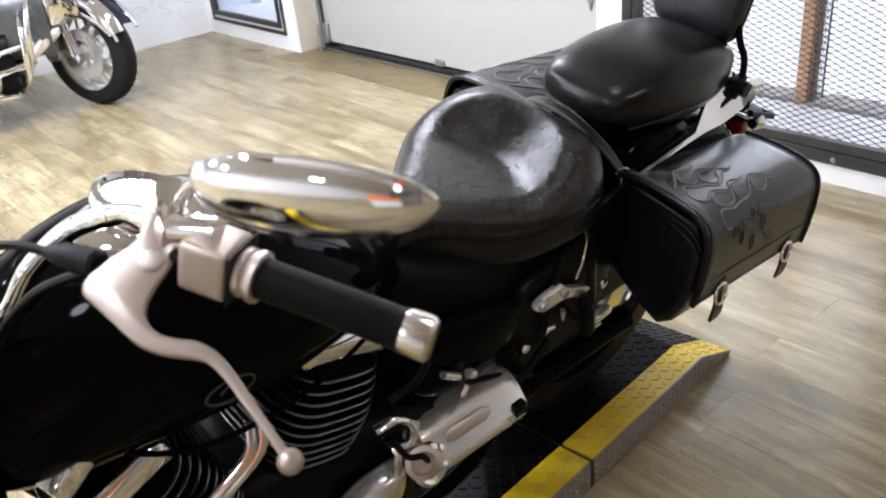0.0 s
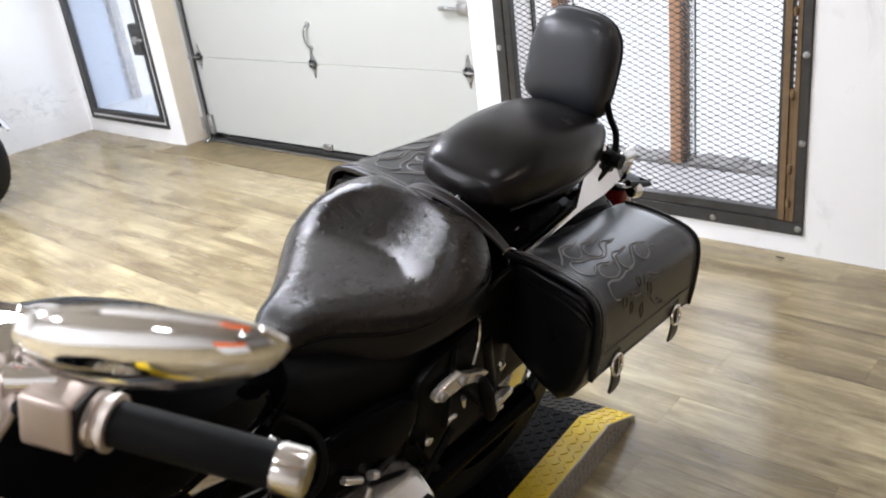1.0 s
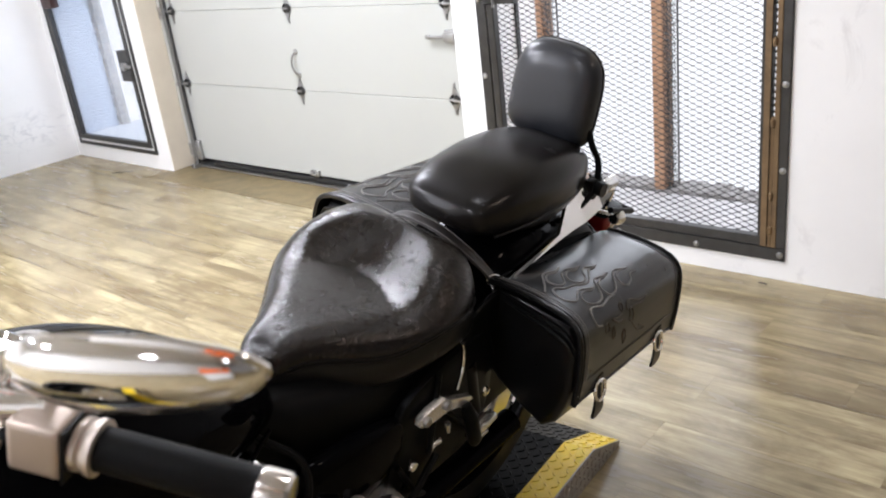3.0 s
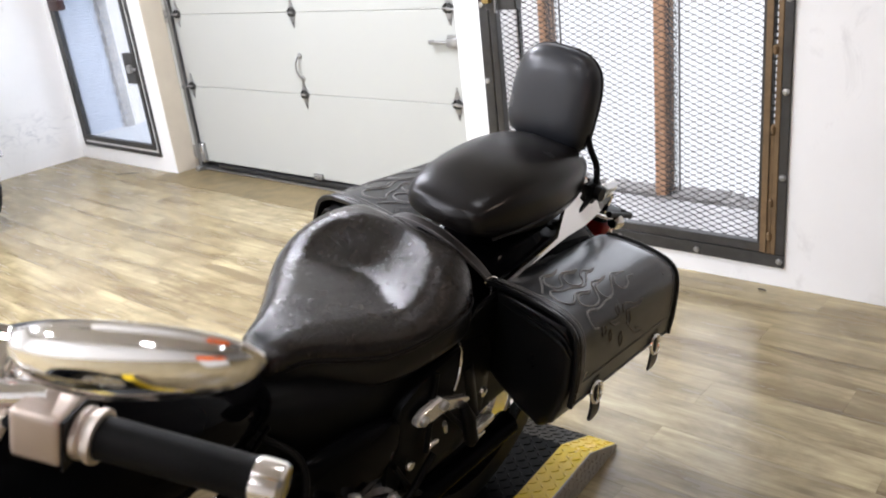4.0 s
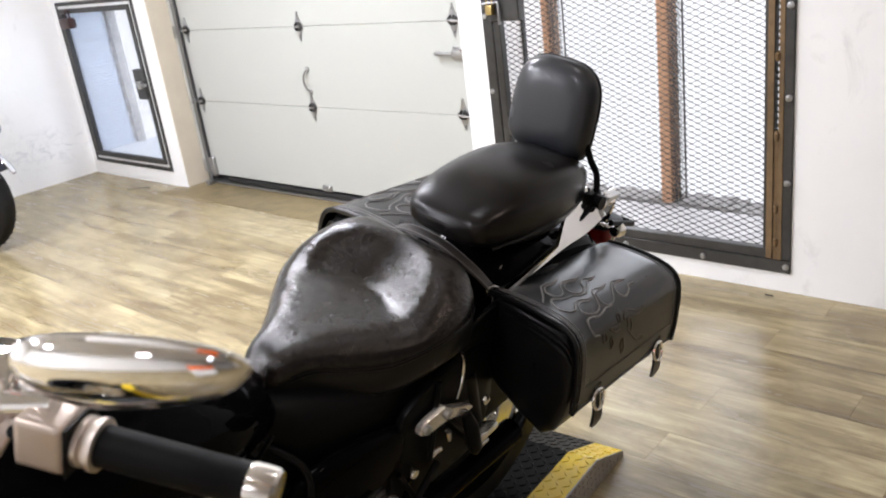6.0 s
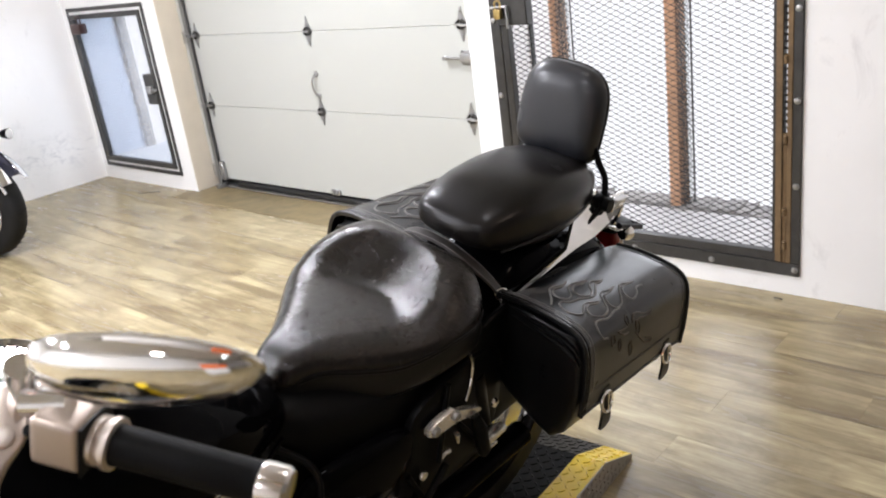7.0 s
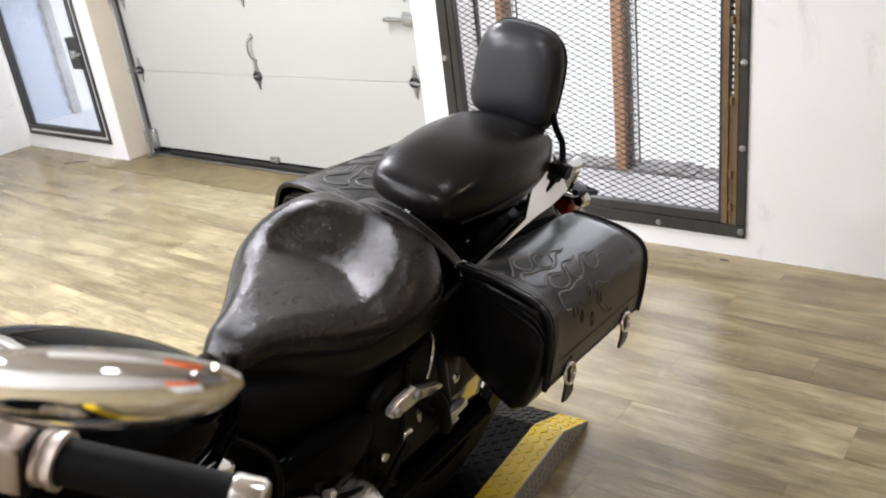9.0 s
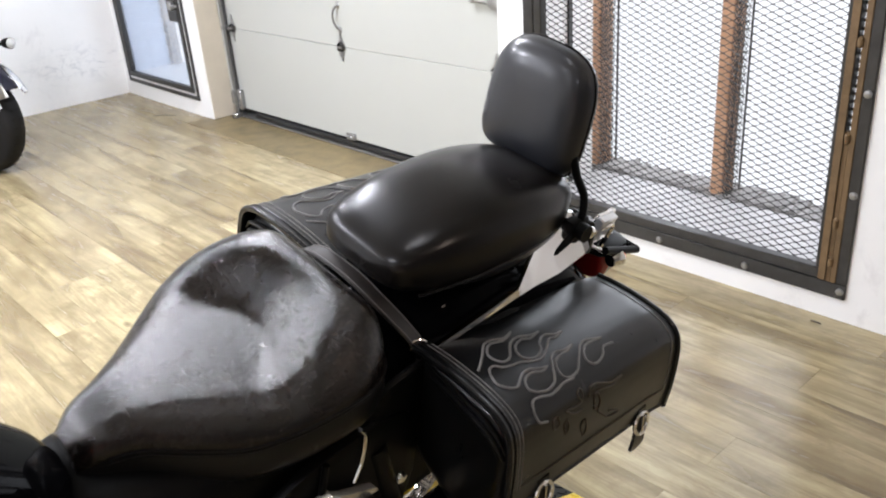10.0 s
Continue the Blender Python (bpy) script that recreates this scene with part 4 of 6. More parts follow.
for s in (-1, 1):
    rail = loft([[(x, s * 0.124, lo), (x, s * 0.132, lo), (x, s * (0.132 - 0.75 * (hi - lo - 0.006)), hi), (x, s * (0.124 - 0.75 * (hi - lo - 0.006)), hi)] for x, lo, hi in ((1.385, 0.742, 0.748), (1.50, 0.752, 0.761), (1.60, 0.765, 0.776), (1.635, 0.768, 0.800), (1.70, 0.768, 0.838), (1.735, 0.775, 0.850), (1.765, 0.782, 0.845), (1.775, 0.79, 0.83))])
    part("fender_rail", rail, CHROME, bike, "polished chrome fender rail", False)
    part("sissy_bar", tube(curve([(1.70, s * 0.108, 0.79), (1.76, s * 0.108, 0.822), (1.782, s * 0.094, 0.868), (1.772, s * 0.078, 0.905), (1.766, s * 0.066, 0.94)]), 0.0075, 10), PLASTIC, bike, "black steel backrest bar")
    part("bar_clamp", join(lathe([(0.016, -0.018), (0.016, 0.018)], 14, toward((1.76, s * 0.112, 0.822), (0, 1, 0))), box(1.74, 1.785, s * 0.100 - 0.012, s * 0.100 + 0.012, 0.81, 0.84, 0.005, 2)), PLASTIC, bike)

# backrest pad
BM = Matrix.Translation((1.758, 0.034, 0.890)) @ Matrix.Rotation(radians(9), 4, "Y")


def pad_outline(k, h=0.214, w=0.110):
    """Outline of the backrest: square foot, round head; k scales it about its middle."""
    pts = []
    for q in range(48):
        a = math.tau * q / 48
        c, s = math.cos(a), math.sin(a)
        e = 2 / (3.1 if s > 0 else 5.0)
        y, z = math.copysign(abs(c) ** e, c), math.copysign(abs(s) ** e, s)
        wide = w * (0.965 - 0.035 * max(0.0, z))
        pts.append((k * y * wide, h / 2 + k * z * h / 2))
    return pts


rest = part("backrest", loft([[(x, y, z) for y, z in pad_outline(k)] for x, k in ((-0.036, 0.25), (-0.035, 0.5), (-0.032, 0.70), (-0.0265, 0.84), (-0.018, 0.935), (-0.007, 0.985), (0.006, 1.0), (0.018, 0.99), (0.026, 0.93), (0.028, 0.5))]), REST_LEATHER, bike, "padded black leather backrest")
rest.matrix_local = BM
part("seat_piping", tube([(0.008, y, z) for y, z in [*pad_outline(1.002), pad_outline(1.002)[0]]], 0.0022, 6), PAD_LEATHER, rest)

# saddlebags
class Bag:
    """A saddlebag's lid: side s, ends x0 and x1, top heights and outer edges there."""

    def __init__(self, s, x0, x1, top0, top1, out0, out1):
        self.s, self.x0, self.x1, self.top0, self.top1, self.out0, self.out1 = s, x0, x1, top0, top1, out0, out1

    def x(self, along):
        return self.x0 + (self.x1 - self.x0) * along

    def top(self, along):
        return self.top0 + (self.top1 - self.top0) * along - 0.016 * max(0, along - 0.9) / 0.1 * 0.5

    def out(self, along):
        return self.out0 + (self.out1 - self.out0) * along

    def lid(self, along, t, lift_by=0.0):
        """A place on the lid: t from 0 at the inner edge to 1 at the lower hem."""
        k = t * (len(LID) - 1)
        i = min(int(k), len(LID) - 2)
        a, b = (Vector((0.112 + (self.out(along) - 0.112) * u, d)) for u, d in LID[i : i + 2])
        n = Vector((-(b - a).y, (b - a).x)).normalized()
        n = n if n.x + n.y > 0 else -n
        p = a + (b - a) * (k - i) + n * lift_by
        return Vector((self.x(along), self.s * p.x, self.top(along) + p.y))


LID = [(0.0, -0.006), (0.12, -0.002), (0.26, 0.001), (0.40, 0.002), (0.54, 0.0015), (0.68, -0.001), (0.79, -0.006), (0.87, -0.014), (0.925, -0.027), (0.955, -0.045), (0.975, -0.067), (0.99, -0.096), (1.002, -0.132), (1.0, -0.182)]
# flame stitching in the plane of the lid: along (0..1), across (0..1)
FLAMES = [
    [(0.09, 0.26), (0.14, 0.22), (0.20, 0.16), (0.22, 0.15), (0.25, 0.15), (0.29, 0.165), (0.34, 0.15), (0.28, 0.175), (0.23, 0.165), (0.195, 0.185), (0.175, 0.22), (0.18, 0.255), (0.20, 0.275), (0.235, 0.265), (0.27, 0.225), (0.30, 0.20), (0.34, 0.19), (0.39, 0.21), (0.43, 0.21)],
    [(0.43, 0.21), (0.375, 0.225), (0.34, 0.21), (0.30, 0.225), (0.275, 0.255), (0.27, 0.29), (0.29, 0.315), (0.32, 0.32), (0.36, 0.30), (0.385, 0.265), (0.43, 0.24), (0.47, 0.26), (0.505, 0.26)],
]
FLAMES.append([(0.505, 0.26), (0.46, 0.275), (0.43, 0.27), (0.385, 0.305), (0.335, 0.335), (0.295, 0.335), (0.245, 0.31), (0.205, 0.305), (0.175, 0.295), (0.15, 0.27), (0.125, 0.28), (0.108, 0.31), (0.10, 0.35), (0.12, 0.385), (0.15, 0.40), (0.18, 0.38), (0.21, 0.36), (0.245, 0.355), (0.285, 0.375), (0.315, 0.38)])
FLAMES.append([(0.315, 0.38), (0.28, 0.39), (0.245, 0.375), (0.21, 0.38), (0.19, 0.40), (0.18, 0.44), (0.20, 0.47), (0.24, 0.49), (0.28, 0.475), (0.305, 0.445), (0.335, 0.39), (0.36, 0.355), (0.395, 0.34), (0.435, 0.35), (0.485, 0.345)])
FLAMES.append([(0.485, 0.345), (0.44, 0.36), (0.39, 0.365), (0.36, 0.38), (0.34, 0.42), (0.335, 0.46), (0.355, 0.49), (0.395, 0.485), (0.43, 0.45), (0.49, 0.38), (0.535, 0.355), (0.575, 0.365), (0.615, 0.38)])
FLAMES.append([(0.615, 0.38), (0.565, 0.375), (0.52, 0.38), (0.49, 0.41), (0.475, 0.455), (0.49, 0.49), (0.515, 0.495), (0.555, 0.47), (0.59, 0.43), (0.64, 0.435)])
FLAMES.append([(0.37, 0.505), (0.32, 0.50), (0.28, 0.515), (0.24, 0.525), (0.20, 0.505), (0.17, 0.50), (0.15, 0.52), (0.14, 0.575), (0.15, 0.635), (0.19, 0.66)])
# curled leaves pressed into the lower half of the lid
LEAVES = [
    [(0.37, 0.67), (0.35, 0.61), (0.37, 0.58), (0.376, 0.625), (0.37, 0.67)],
    [(0.41, 0.67), (0.415, 0.615), (0.46, 0.61), (0.535, 0.66), (0.605, 0.66), (0.55, 0.69), (0.47, 0.667), (0.437, 0.69)],
    [(0.44, 0.74), (0.437, 0.675), (0.458, 0.678), (0.476, 0.738), (0.463, 0.783), (0.436, 0.762)],
    [(0.37, 0.67), (0.33, 0.677), (0.28, 0.667), (0.325, 0.717), (0.37, 0.722)],
    [(0.467, 0.80), (0.54, 0.87), (0.614, 0.878), (0.54, 0.84)],
    [(0.233, 0.667), (0.215, 0.68), (0.22, 0.74), (0.247, 0.725), (0.239, 0.67)],
    [(0.28, 0.73), (0.275, 0.76), (0.287, 0.81), (0.30, 0.778), (0.288, 0.728)],
    [(0.383, 0.798), (0.374, 0.828), (0.397, 0.882), (0.409, 0.848), (0.393, 0.798)],
]


def saddlebag(b, label, rise):
    """rise: how far the bottom climbs towards the wheel."""
    s = b.s
    rings = []
    for k in range(9):
        q = 0.035 + 0.93 * k / 8
        puff = 0.006 * math.sin(math.pi * k / 8)
        t, o, x = b.top(q), b.out(q) - 0.010, b.x(q)
        prof = [(0.118, t - 0.014), (o - 0.03, t - 0.026), (o - 0.004 + puff, t - 0.07), (o + puff, t - 0.15), (o - 0.010 + puff, t - 0.205), (o - 0.024, t - 0.250), (o - 0.052, t - 0.276), (o - 0.10, t - 0.272 + 0.25 * rise), (0.150, t - 0.262 + 0.8 * rise), (0.118, t - 0.245 + rise)]
        rings.append([(x, s * v, w) for v, w in prof])
    front = rings[0]
    cy, cz = sum(p[1] for p in front) / len(front), sum(p[2] for p in front) / len(front)
    rings = [[(x - d, cy + (y - cy) * k, cz + (z - cz) * k) for x, y, z in front] for d, k in ((0.010, 0.55), (0.010, 0.78), (0.008, 0.92), (0.004, 0.98))] + rings
    bag = part("saddlebag", loft(rings), BAG_LEATHER, bike, label)
    rows = []
    for k in range(33):
        q = k / 32
        press = 0.0012 * ease(0.055, 0.085, q) * (1 - ease(0.925, 0.95, q))      # the panel lies a little below its border
        rows.append([b.lid(q, j / 39, 0.0035 - press * ease(0.02, 0.06, j / 39) * (1 - ease(0.93, 0.96, j / 39))) for j in range(40)] + [b.lid(q, j / 39, -0.0035) for j in range(39, -1, -1)])
    part("flap", loft(rows), BAG_LEATHER, bag, "black leather lid tooled with flames")
    for q, r in ((0.006, 0.0046), (0.030, 0.0030), (0.990, 0.0068)):
        part("flap_edge", tube([b.lid(q, j / 40, 0.003) for j in range(41)], r, 8), BAG_LEATHER, bag)
    part("flap_edge", tube([b.lid(k / 16, 0.995, 0.002) for k in range(17)], 0.0042, 8), BAG_LEATHER, bag)
    for q in (0.050, 0.066, 0.94):
        part("stitching", tube([b.lid(q, j / 40, 0.0036) for j in range(1, 38)], 0.0009, 5), THREAD, bag)
    part("stitching", tube([b.lid(0.066 + 0.874 * k / 12, 0.925, 0.0036) for k in range(13)], 0.0009, 5), DARK_THREAD, bag)
    for path in FLAMES:
        pts = [b.lid(p.x, p.y, 0.0026) for p in curve([(u, v, 0) for u, v in path], 5)]
        part("flame_stitching", tube(pts, 0.0022, 6), THREAD, bag, "raised flame outline")
    for path in LEAVES:
        pts = [b.lid(p.x, p.y, 0.0022) for p in curve([(u, v, 0) for u, v in path], 4)]
        part("leaf_tooling", tube(pts, 0.0020, 6), DARK_THREAD, bag, "dark pressed leaf outline")
    # folded gusset between the lid and the front of the body
    t0, o0 = b.top(0), b.out(0)
    for d, r in ((0.020, 0.0045), (0.036, 0.006)):
        fold = curve([(b.x0 + 0.012, s * 0.130, t0 - d), (b.x0 + 0.006, s * (0.06 + o0 / 2), t0 - d - 0.008), (b.x0 + 0.006, s * (o0 - 0.045), t0 - d - 0.020), (b.x0 + 0.008, s * (o0 - 0.018), t0 - d - 0.045)], 6)
        part("front_gusset", tube(fold, [r * (0.4 + 0.6 * math.sin(math.pi * k / (len(fold) - 1))) for k in range(len(fold))], 8), BAG_LEATHER, bag)
    for q in (0.20, 0.80):
        t, x, o = b.top(q), b.x(q), b.out(q)
        part("buckle_strap", loft([[(x - 0.013 * k, s * (o + v - 0.002), t - d), (x + 0.013 * k, s * (o + v - 0.002), t - d), (x + 0.012 * k, s * (o + v + 0.003), t - d), (x - 0.012 * k, s * (o + v + 0.003), t - d)]
                                   for v, d, k in ((0.002, 0.150, 1), (0.006, 0.172, 1), (0.009, 0.190, 1), (0.011, 0.204, 1.1), (0.013, 0.216, 1.3), (0.014, 0.230, 1.5), (0.013, 0.243, 1.35), (0.011, 0.252, 0.7))]), BAG_LEATHER, bag)
        oval = [(x + 0.019 * math.cos(a), s * (o + 0.011 - 0.005 * math.sin(a)), t - 0.182 + 0.022 * math.sin(a)) for a in (math.tau * k / 24 for k in range(25))]
        part("buckle", join(tube(oval, 0.0038, 8), tube([(x, s * (o + 0.011), t - 0.162), (x, s * (o + 0.017), t - 0.203)], 0.0026, 6)), CHROME, bag, "oval chrome buckle")
    return bag


saddlebag(Bag(-1, 1.385, 1.868, 0.757, 0.686, 0.328, 0.308), "black leather saddlebag with flame tooling", 0.05)
saddlebag(Bag(1, 1.388, 1.955, 0.770, 0.728, 0.378, 0.385), "black leather saddlebag with flame tooling", 0.03)

# tail
tail = part("tail_light", hull([(1.945, 0.02, 0.60, 0.64, 0), (1.955, 0.055, 0.585, 0.655, 0), (1.99, 0.06, 0.585, 0.655, 0), (2.02, 0.05, 0.592, 0.648, 0), (2.03, 0.02, 0.61, 0.63, 0)], 24, 3.5), RED_LENS, bike, "red tail light")
part("light_hood", hull([(1.93, 0.03, 0.655, 0.665, 0), (1.945, 0.065, 0.652, 0.675, 0), (2.02, 0.065, 0.650, 0.668, 0), (2.05, 0.03, 0.650, 0.655, 0)], 20, 4), PLASTIC, tail)
for s in (-1, 1):
    ind = part("turn_signal", lathe([(0.002, -0.022), (0.013, -0.018), (0.019, -0.004), (0.020, 0.006), (0.018, 0.009)], 20, toward((1.955, s * 0.085, 0.665), (1, 0, 0))), CHROME, bike, "chrome rear turn signal")
    part("lens", lathe([(0.0175, 0.0091), (0.014, 0.015), (0.004, 0.018)], 20, toward((1.955, s * 0.085, 0.665), (1, 0, 0))), ORANGE, ind)
    part("signal_stalk", tube([(1.93, s * 0.02, 0.67), (1.95, s * 0.075, 0.666)], 0.008, 10), CHROME, bike)
part("reflector", box(-0.022, 0.022, -0.010, 0.010, -0.030, 0.030, 0.003, 1, Matrix.Translation((1.90, -0.070, 0.752)) @ Matrix.Rotation(radians(18), 4, "X")), HEADLAMP_GLASS, bike, "small clear rectangular reflector")
part("reflector_frame", box(-0.026, 0.026, -0.006, 0.004, -0.034, 0.034, 0.003, 1, Matrix.Translation((1.905, -0.060, 0.752)) @ Matrix.Rotation(radians(18), 4, "X")), CHROME, bike)
part("tail_frame", join(tube([(1.91, -0.085, 0.700), (2.03, -0.085, 0.655)], 0.008, 8), tube([(1.91, 0.085, 0.700), (2.03, 0.085, 0.655)], 0.008, 8), tube([(2.03, -0.085, 0.655), (2.03, 0.085, 0.655)], 0.008, 8)), PLASTIC, bike, "black tail light frame")
for s in (-1, 1):
    part("rack_post", join(tube(curve([(1.79, s * 0.085, 0.80), (1.83, s * 0.085, 0.79), (1.86, s * 0.075, 0.745), (1.88, s * 0.06, 0.70)]), 0.009, 10), lathe([(0.019, -0.016), (0.021, 0), (0.019, 0.016)], 16, toward((1.80, s * 0.090, 0.800), (0, 1, 0)))), PLASTIC, bike, "black rack post")
    part("rack_bolt", bolt(0.012, 0.010, toward((1.80, s * 0.107, 0.800), (0, s, 0))), CHROME, bike)
part("plate_bracket", join(box(1.90, 2.0, -0.04, 0.04, 0.675, 0.685, 0.002, 1), tube(curve([(1.86, -0.06, 0.735), (1.90, -0.08, 0.76), (1.935, -0.07, 0.74), (1.93, -0.06, 0.69)]), 0.006, 8),
                           tube(curve([(1.86, 0.06, 0.735), (1.90, 0.08, 0.76), (1.935, 0.07, 0.74), (1.93, 0.06, 0.69)]), 0.006, 8)), CHROME, bike)

# handlebar, in the room's axes, turned to its left stop
G0, G1 = Vector((0.472, 0.806, 1.080)), Vector((0.534, 0.700, 1.042))
GD = (G1 - G0).normalized()


def bt(points):
    return [INV @ Vector(p) for p in points]


part("handlebar", tube(bt(curve([tuple(G1), tuple(G0), (0.452, 0.872, 1.098), (0.447, 0.945, 1.098), (0.452, 1.05, 1.072), (0.425, 1.135, 1.040), (0.385, 1.19, 0.99), (0.345, 1.225, 0.93), (0.30, 1.30, 0.915), (0.262, 1.36, 0.98), (0.25, 1.42, 1.06), (0.24, 1.52, 1.13), (0.25, 1.62, 1.17), (0.30, 1.72, 1.16), (0.36, 1.80, 1.13)])), 0.0125, 14), CHROME, bike, "chrome pullback handlebar")
for a, b in ((G0, G1), (Vector((0.30, 1.715, 1.16)), Vector((0.365, 1.81, 1.128)))):
    d = (b - a).normalized()
    n = 22
    g = part("grip", tube([INV @ (a + (b - a) * (k / n)) for k in range(n + 1)], [0.0175 + (0.0012 if k in (0, n) else 0) for k in range(n + 1)], 24), RUBBER, bike, "black rubber grip")
    part("grip_cap", tube([INV @ (b - d * 0.002), INV @ (b + d * 0.001), INV @ (b + d * 0.020), INV @ (b + d * 0.023), INV @ (b + d * 0.0235)], [0.0182, 0.0192, 0.0192, 0.0165, 0.006], 28), CAP_METAL, g, "polished metal bar end")
    part("grip_collar", tube([INV @ (a - d * 0.016), INV @ (a - d * 0.015), INV @ (a - d * 0.010), INV @ (a - d * 0.008), INV @ (a - d * 0.003), INV @ (a + d * 0.002), INV @ (a + d * 0.003)], [0.018, 0.0215, 0.0215, 0.019, 0.0225, 0.0225, 0.018], 28), SATIN, g, "ringed metal collar")
# switch housing: a rounded box round the bar
SM = INV @ toward(tuple(G0 - GD * 0.040), tuple(GD))
sw = part("switch_housing", box(-0.024, 0.024, -0.022, 0.024, -0.022, 0.022, 0.007, 3, SM), LEVER, bike, "matt metal switch housing")
part("seam", box(-0.0243, 0.0243, -0.0223, 0.0243, 0.0225, 0.0245, 0, 1, SM), PLASTIC, sw)
# clutch perch and lever, both flat castings in one plane
perch = part("lever_perch", join(tube(bt(curve([(0.449, 0.905, 1.100), (0.436, 0.902, 1.092), (0.422, 0.898, 1.084)])), 0.013, 16),
                                 tube(bt([(0.449, 0.886, 1.100), (0.447, 0.925, 1.100)]), 0.020, 20)), LEVER, bike, "satin cast clutch lever perch")
LP, LN = Vector((0.418, 0.887, 1.088)), Vector((-0.326, -0.590, 0.739)).normalized()
LU = (GD - LN * GD.dot(LN)).normalized()
LW = LN.cross(LU)
# outline in millimetres round the pivot: horn, shoulder, blade, back
EDGE = [(-25, 39), (-15, 43), (8, 32), (13, 17), (15, 0), (13, -19), (14, -36), (21, -47), (35, -52), (51, -50), (66, -46), (86, -49), (107, -59), (131, -74), (157, -90), (172, -99),
        (169, -106), (149, -94), (122, -79), (99, -66), (79, -59), (61, -63), (44, -67), (23, -67), (-1, -59), (-21, -52), (-38, -45), (-41, -31), (-33, -11), (-21, 12), (-23, 28)]
loop = [Vector((a / 1000, b / 1000, 0)) for a, b in EDGE]
loop = curve([*loop, loop[0]], 3)[:-1]
bm = bmesh.new()
face = bm.faces.new([bm.verts.new((p.x, p.y, -0.0048)) for p in loop])
up = bmesh.ops.extrude_face_region(bm, geom=[face])
bmesh.ops.translate(bm, vec=(0, 0, 0.0096), verts=[v for v in up["geom"] if isinstance(v, bmesh.types.BMVert)])
bmesh.ops.recalc_face_normals(bm, faces=bm.faces)
rims = [e for e in bm.edges if abs(e.verts[0].co.z - e.verts[1].co.z) < 1e-6]
bmesh.ops.bevel(bm, geom=rims, offset=0.0028, segments=3, profile=0.5, affect="EDGES")
bm.transform(INV @ Matrix(((LU.x, LW.x, LN.x, LP.x), (LU.y, LW.y, LN.y, LP.y), (LU.z, LW.z, LN.z, LP.z), (0, 0, 0, 1))))
lever = part("clutch_lever", bm, LEVER, bike, "satin aluminium clutch lever with a ball end")
BALL = LP + LU * 0.1745 + LW * -0.1045
part("ball_end", lathe([(0.002, -0.0100), (0.008, -0.0075), (0.0108, 0), (0.008, 0.0075), (0.002, 0.0100)], 18, INV @ toward(tuple(BALL), tuple(LN))), LEVER, lever)
part("pivot_bolt", lathe([(0.0095, 0), (0.0095, 0.003), (0.0075, 0.0045), (0.004, 0.005)], 20, INV @ toward(tuple(LP + LN * 0.0049), tuple(LN))), SATIN, perch)
part("perch_slot", lathe([(0.006, 0), (0.006, 0.0012), (0.003, 0.0014)], 14, INV @ toward(tuple(LP + LN * 0.0045 + LU * 0.017 + LW * 0.012), tuple(LN))), PLASTIC, perch)
part("cable_boot", tube(bt(curve([(0.385, 0.915, 1.090), (0.376, 0.94, 1.092), (0.362, 0.972, 1.094)])), [0.010, 0.013, 0.012, 0.0135, 0.012, 0.0135, 0.012, 0.013, 0.011, 0.012, 0.009, 0.008, 0.006], 14), RUBBER, bike)
part("clutch_cable", tube(bt(curve([(0.362, 0.972, 1.094), (0.338, 1.02, 1.095), (0.28, 1.12, 1.07), (0.22, 1.2, 0.95), (0.24, 1.28, 0.80), (0.32, 1.33, 0.6)])), 0.0045, 8), PLASTIC, bike)
for x, p in ((0.0, 1), (0.012, 2)):
    part("wire_loom", tube(bt(curve([(0.43 - x, 0.90, 1.08), (0.40 - x, 1.0, 1.05), (0.37 - x, 1.1, 1.0), (0.33 - x, 1.18, 0.92), (0.30 - x, 1.25, 0.8)])), 0.005, 8), PLASTIC, bike)
# mirrors
MC, MA = Vector((0.452, 0.668, 1.201)), Vector((0.066, -0.171, 0.008)).normalized()
mn = Vector((-0.63, -0.38, -0.58))
mn = (mn - MA * mn.dot(MA)).normalized()
mu = MA.cross(mn)
mu = mu if mu.z > 0 else -mu
rows = []
for i in range(25):
    a = -math.pi / 2 + math.pi * i / 24
    u = math.sin(a)
    wide = max(0.02, math.cos(a)) ** 0.75 * (1.06 - 0.16 * u)
    row = []
    for k in range(28):
        b = math.tau * k / 28
        depth = 0.026 * math.sin(b) if math.sin(b) > 0 else 0.006 * math.sin(b)
        row.append(INV @ (MC + MA * (0.087 * u) + mu * (0.036 * wide * math.cos(b)) + mn * (wide * depth)))
    rows.append(row)
mirror = part("mirror", loft(rows), CHROME, bike, "teardrop chrome mirror back")
part("mirror_rim", tube([INV @ (MC + MA * (0.0875 * math.sin(a)) + mu * (0.0375 * math.cos(a)) - mn * 0.002) for a in (math.tau * k / 48 for k in range(49))], 0.003, 8), CHROME, mirror)
part("mirror_stem", tube(bt(curve([(0.449, 0.880, 1.115), (0.447, 0.868, 1.138), (0.446, 0.838, 1.160), (0.446, 0.80, 1.176), (0.449, 0.755, 1.188)])), 0.0068, 12), CHROME, bike, "chrome mirror stem")
part("mirror_clamp", join(tube(bt([(0.438, 0.872, 1.118), (0.462, 0.838, 1.116)]), [0.0125, 0.0125], 18), tube(bt(curve([(0.449, 0.880, 1.105), (0.446, 0.884, 1.130), (0.444, 0.872, 1.150)])), 0.0135, 16)), CHROME, bike, "polished chrome mirror clamp")
part("stem_nut", tube(bt([(0.449, 0.880, 1.108), (0.447, 0.876, 1.130)]), 0.0125, 6), CHROME, bike)

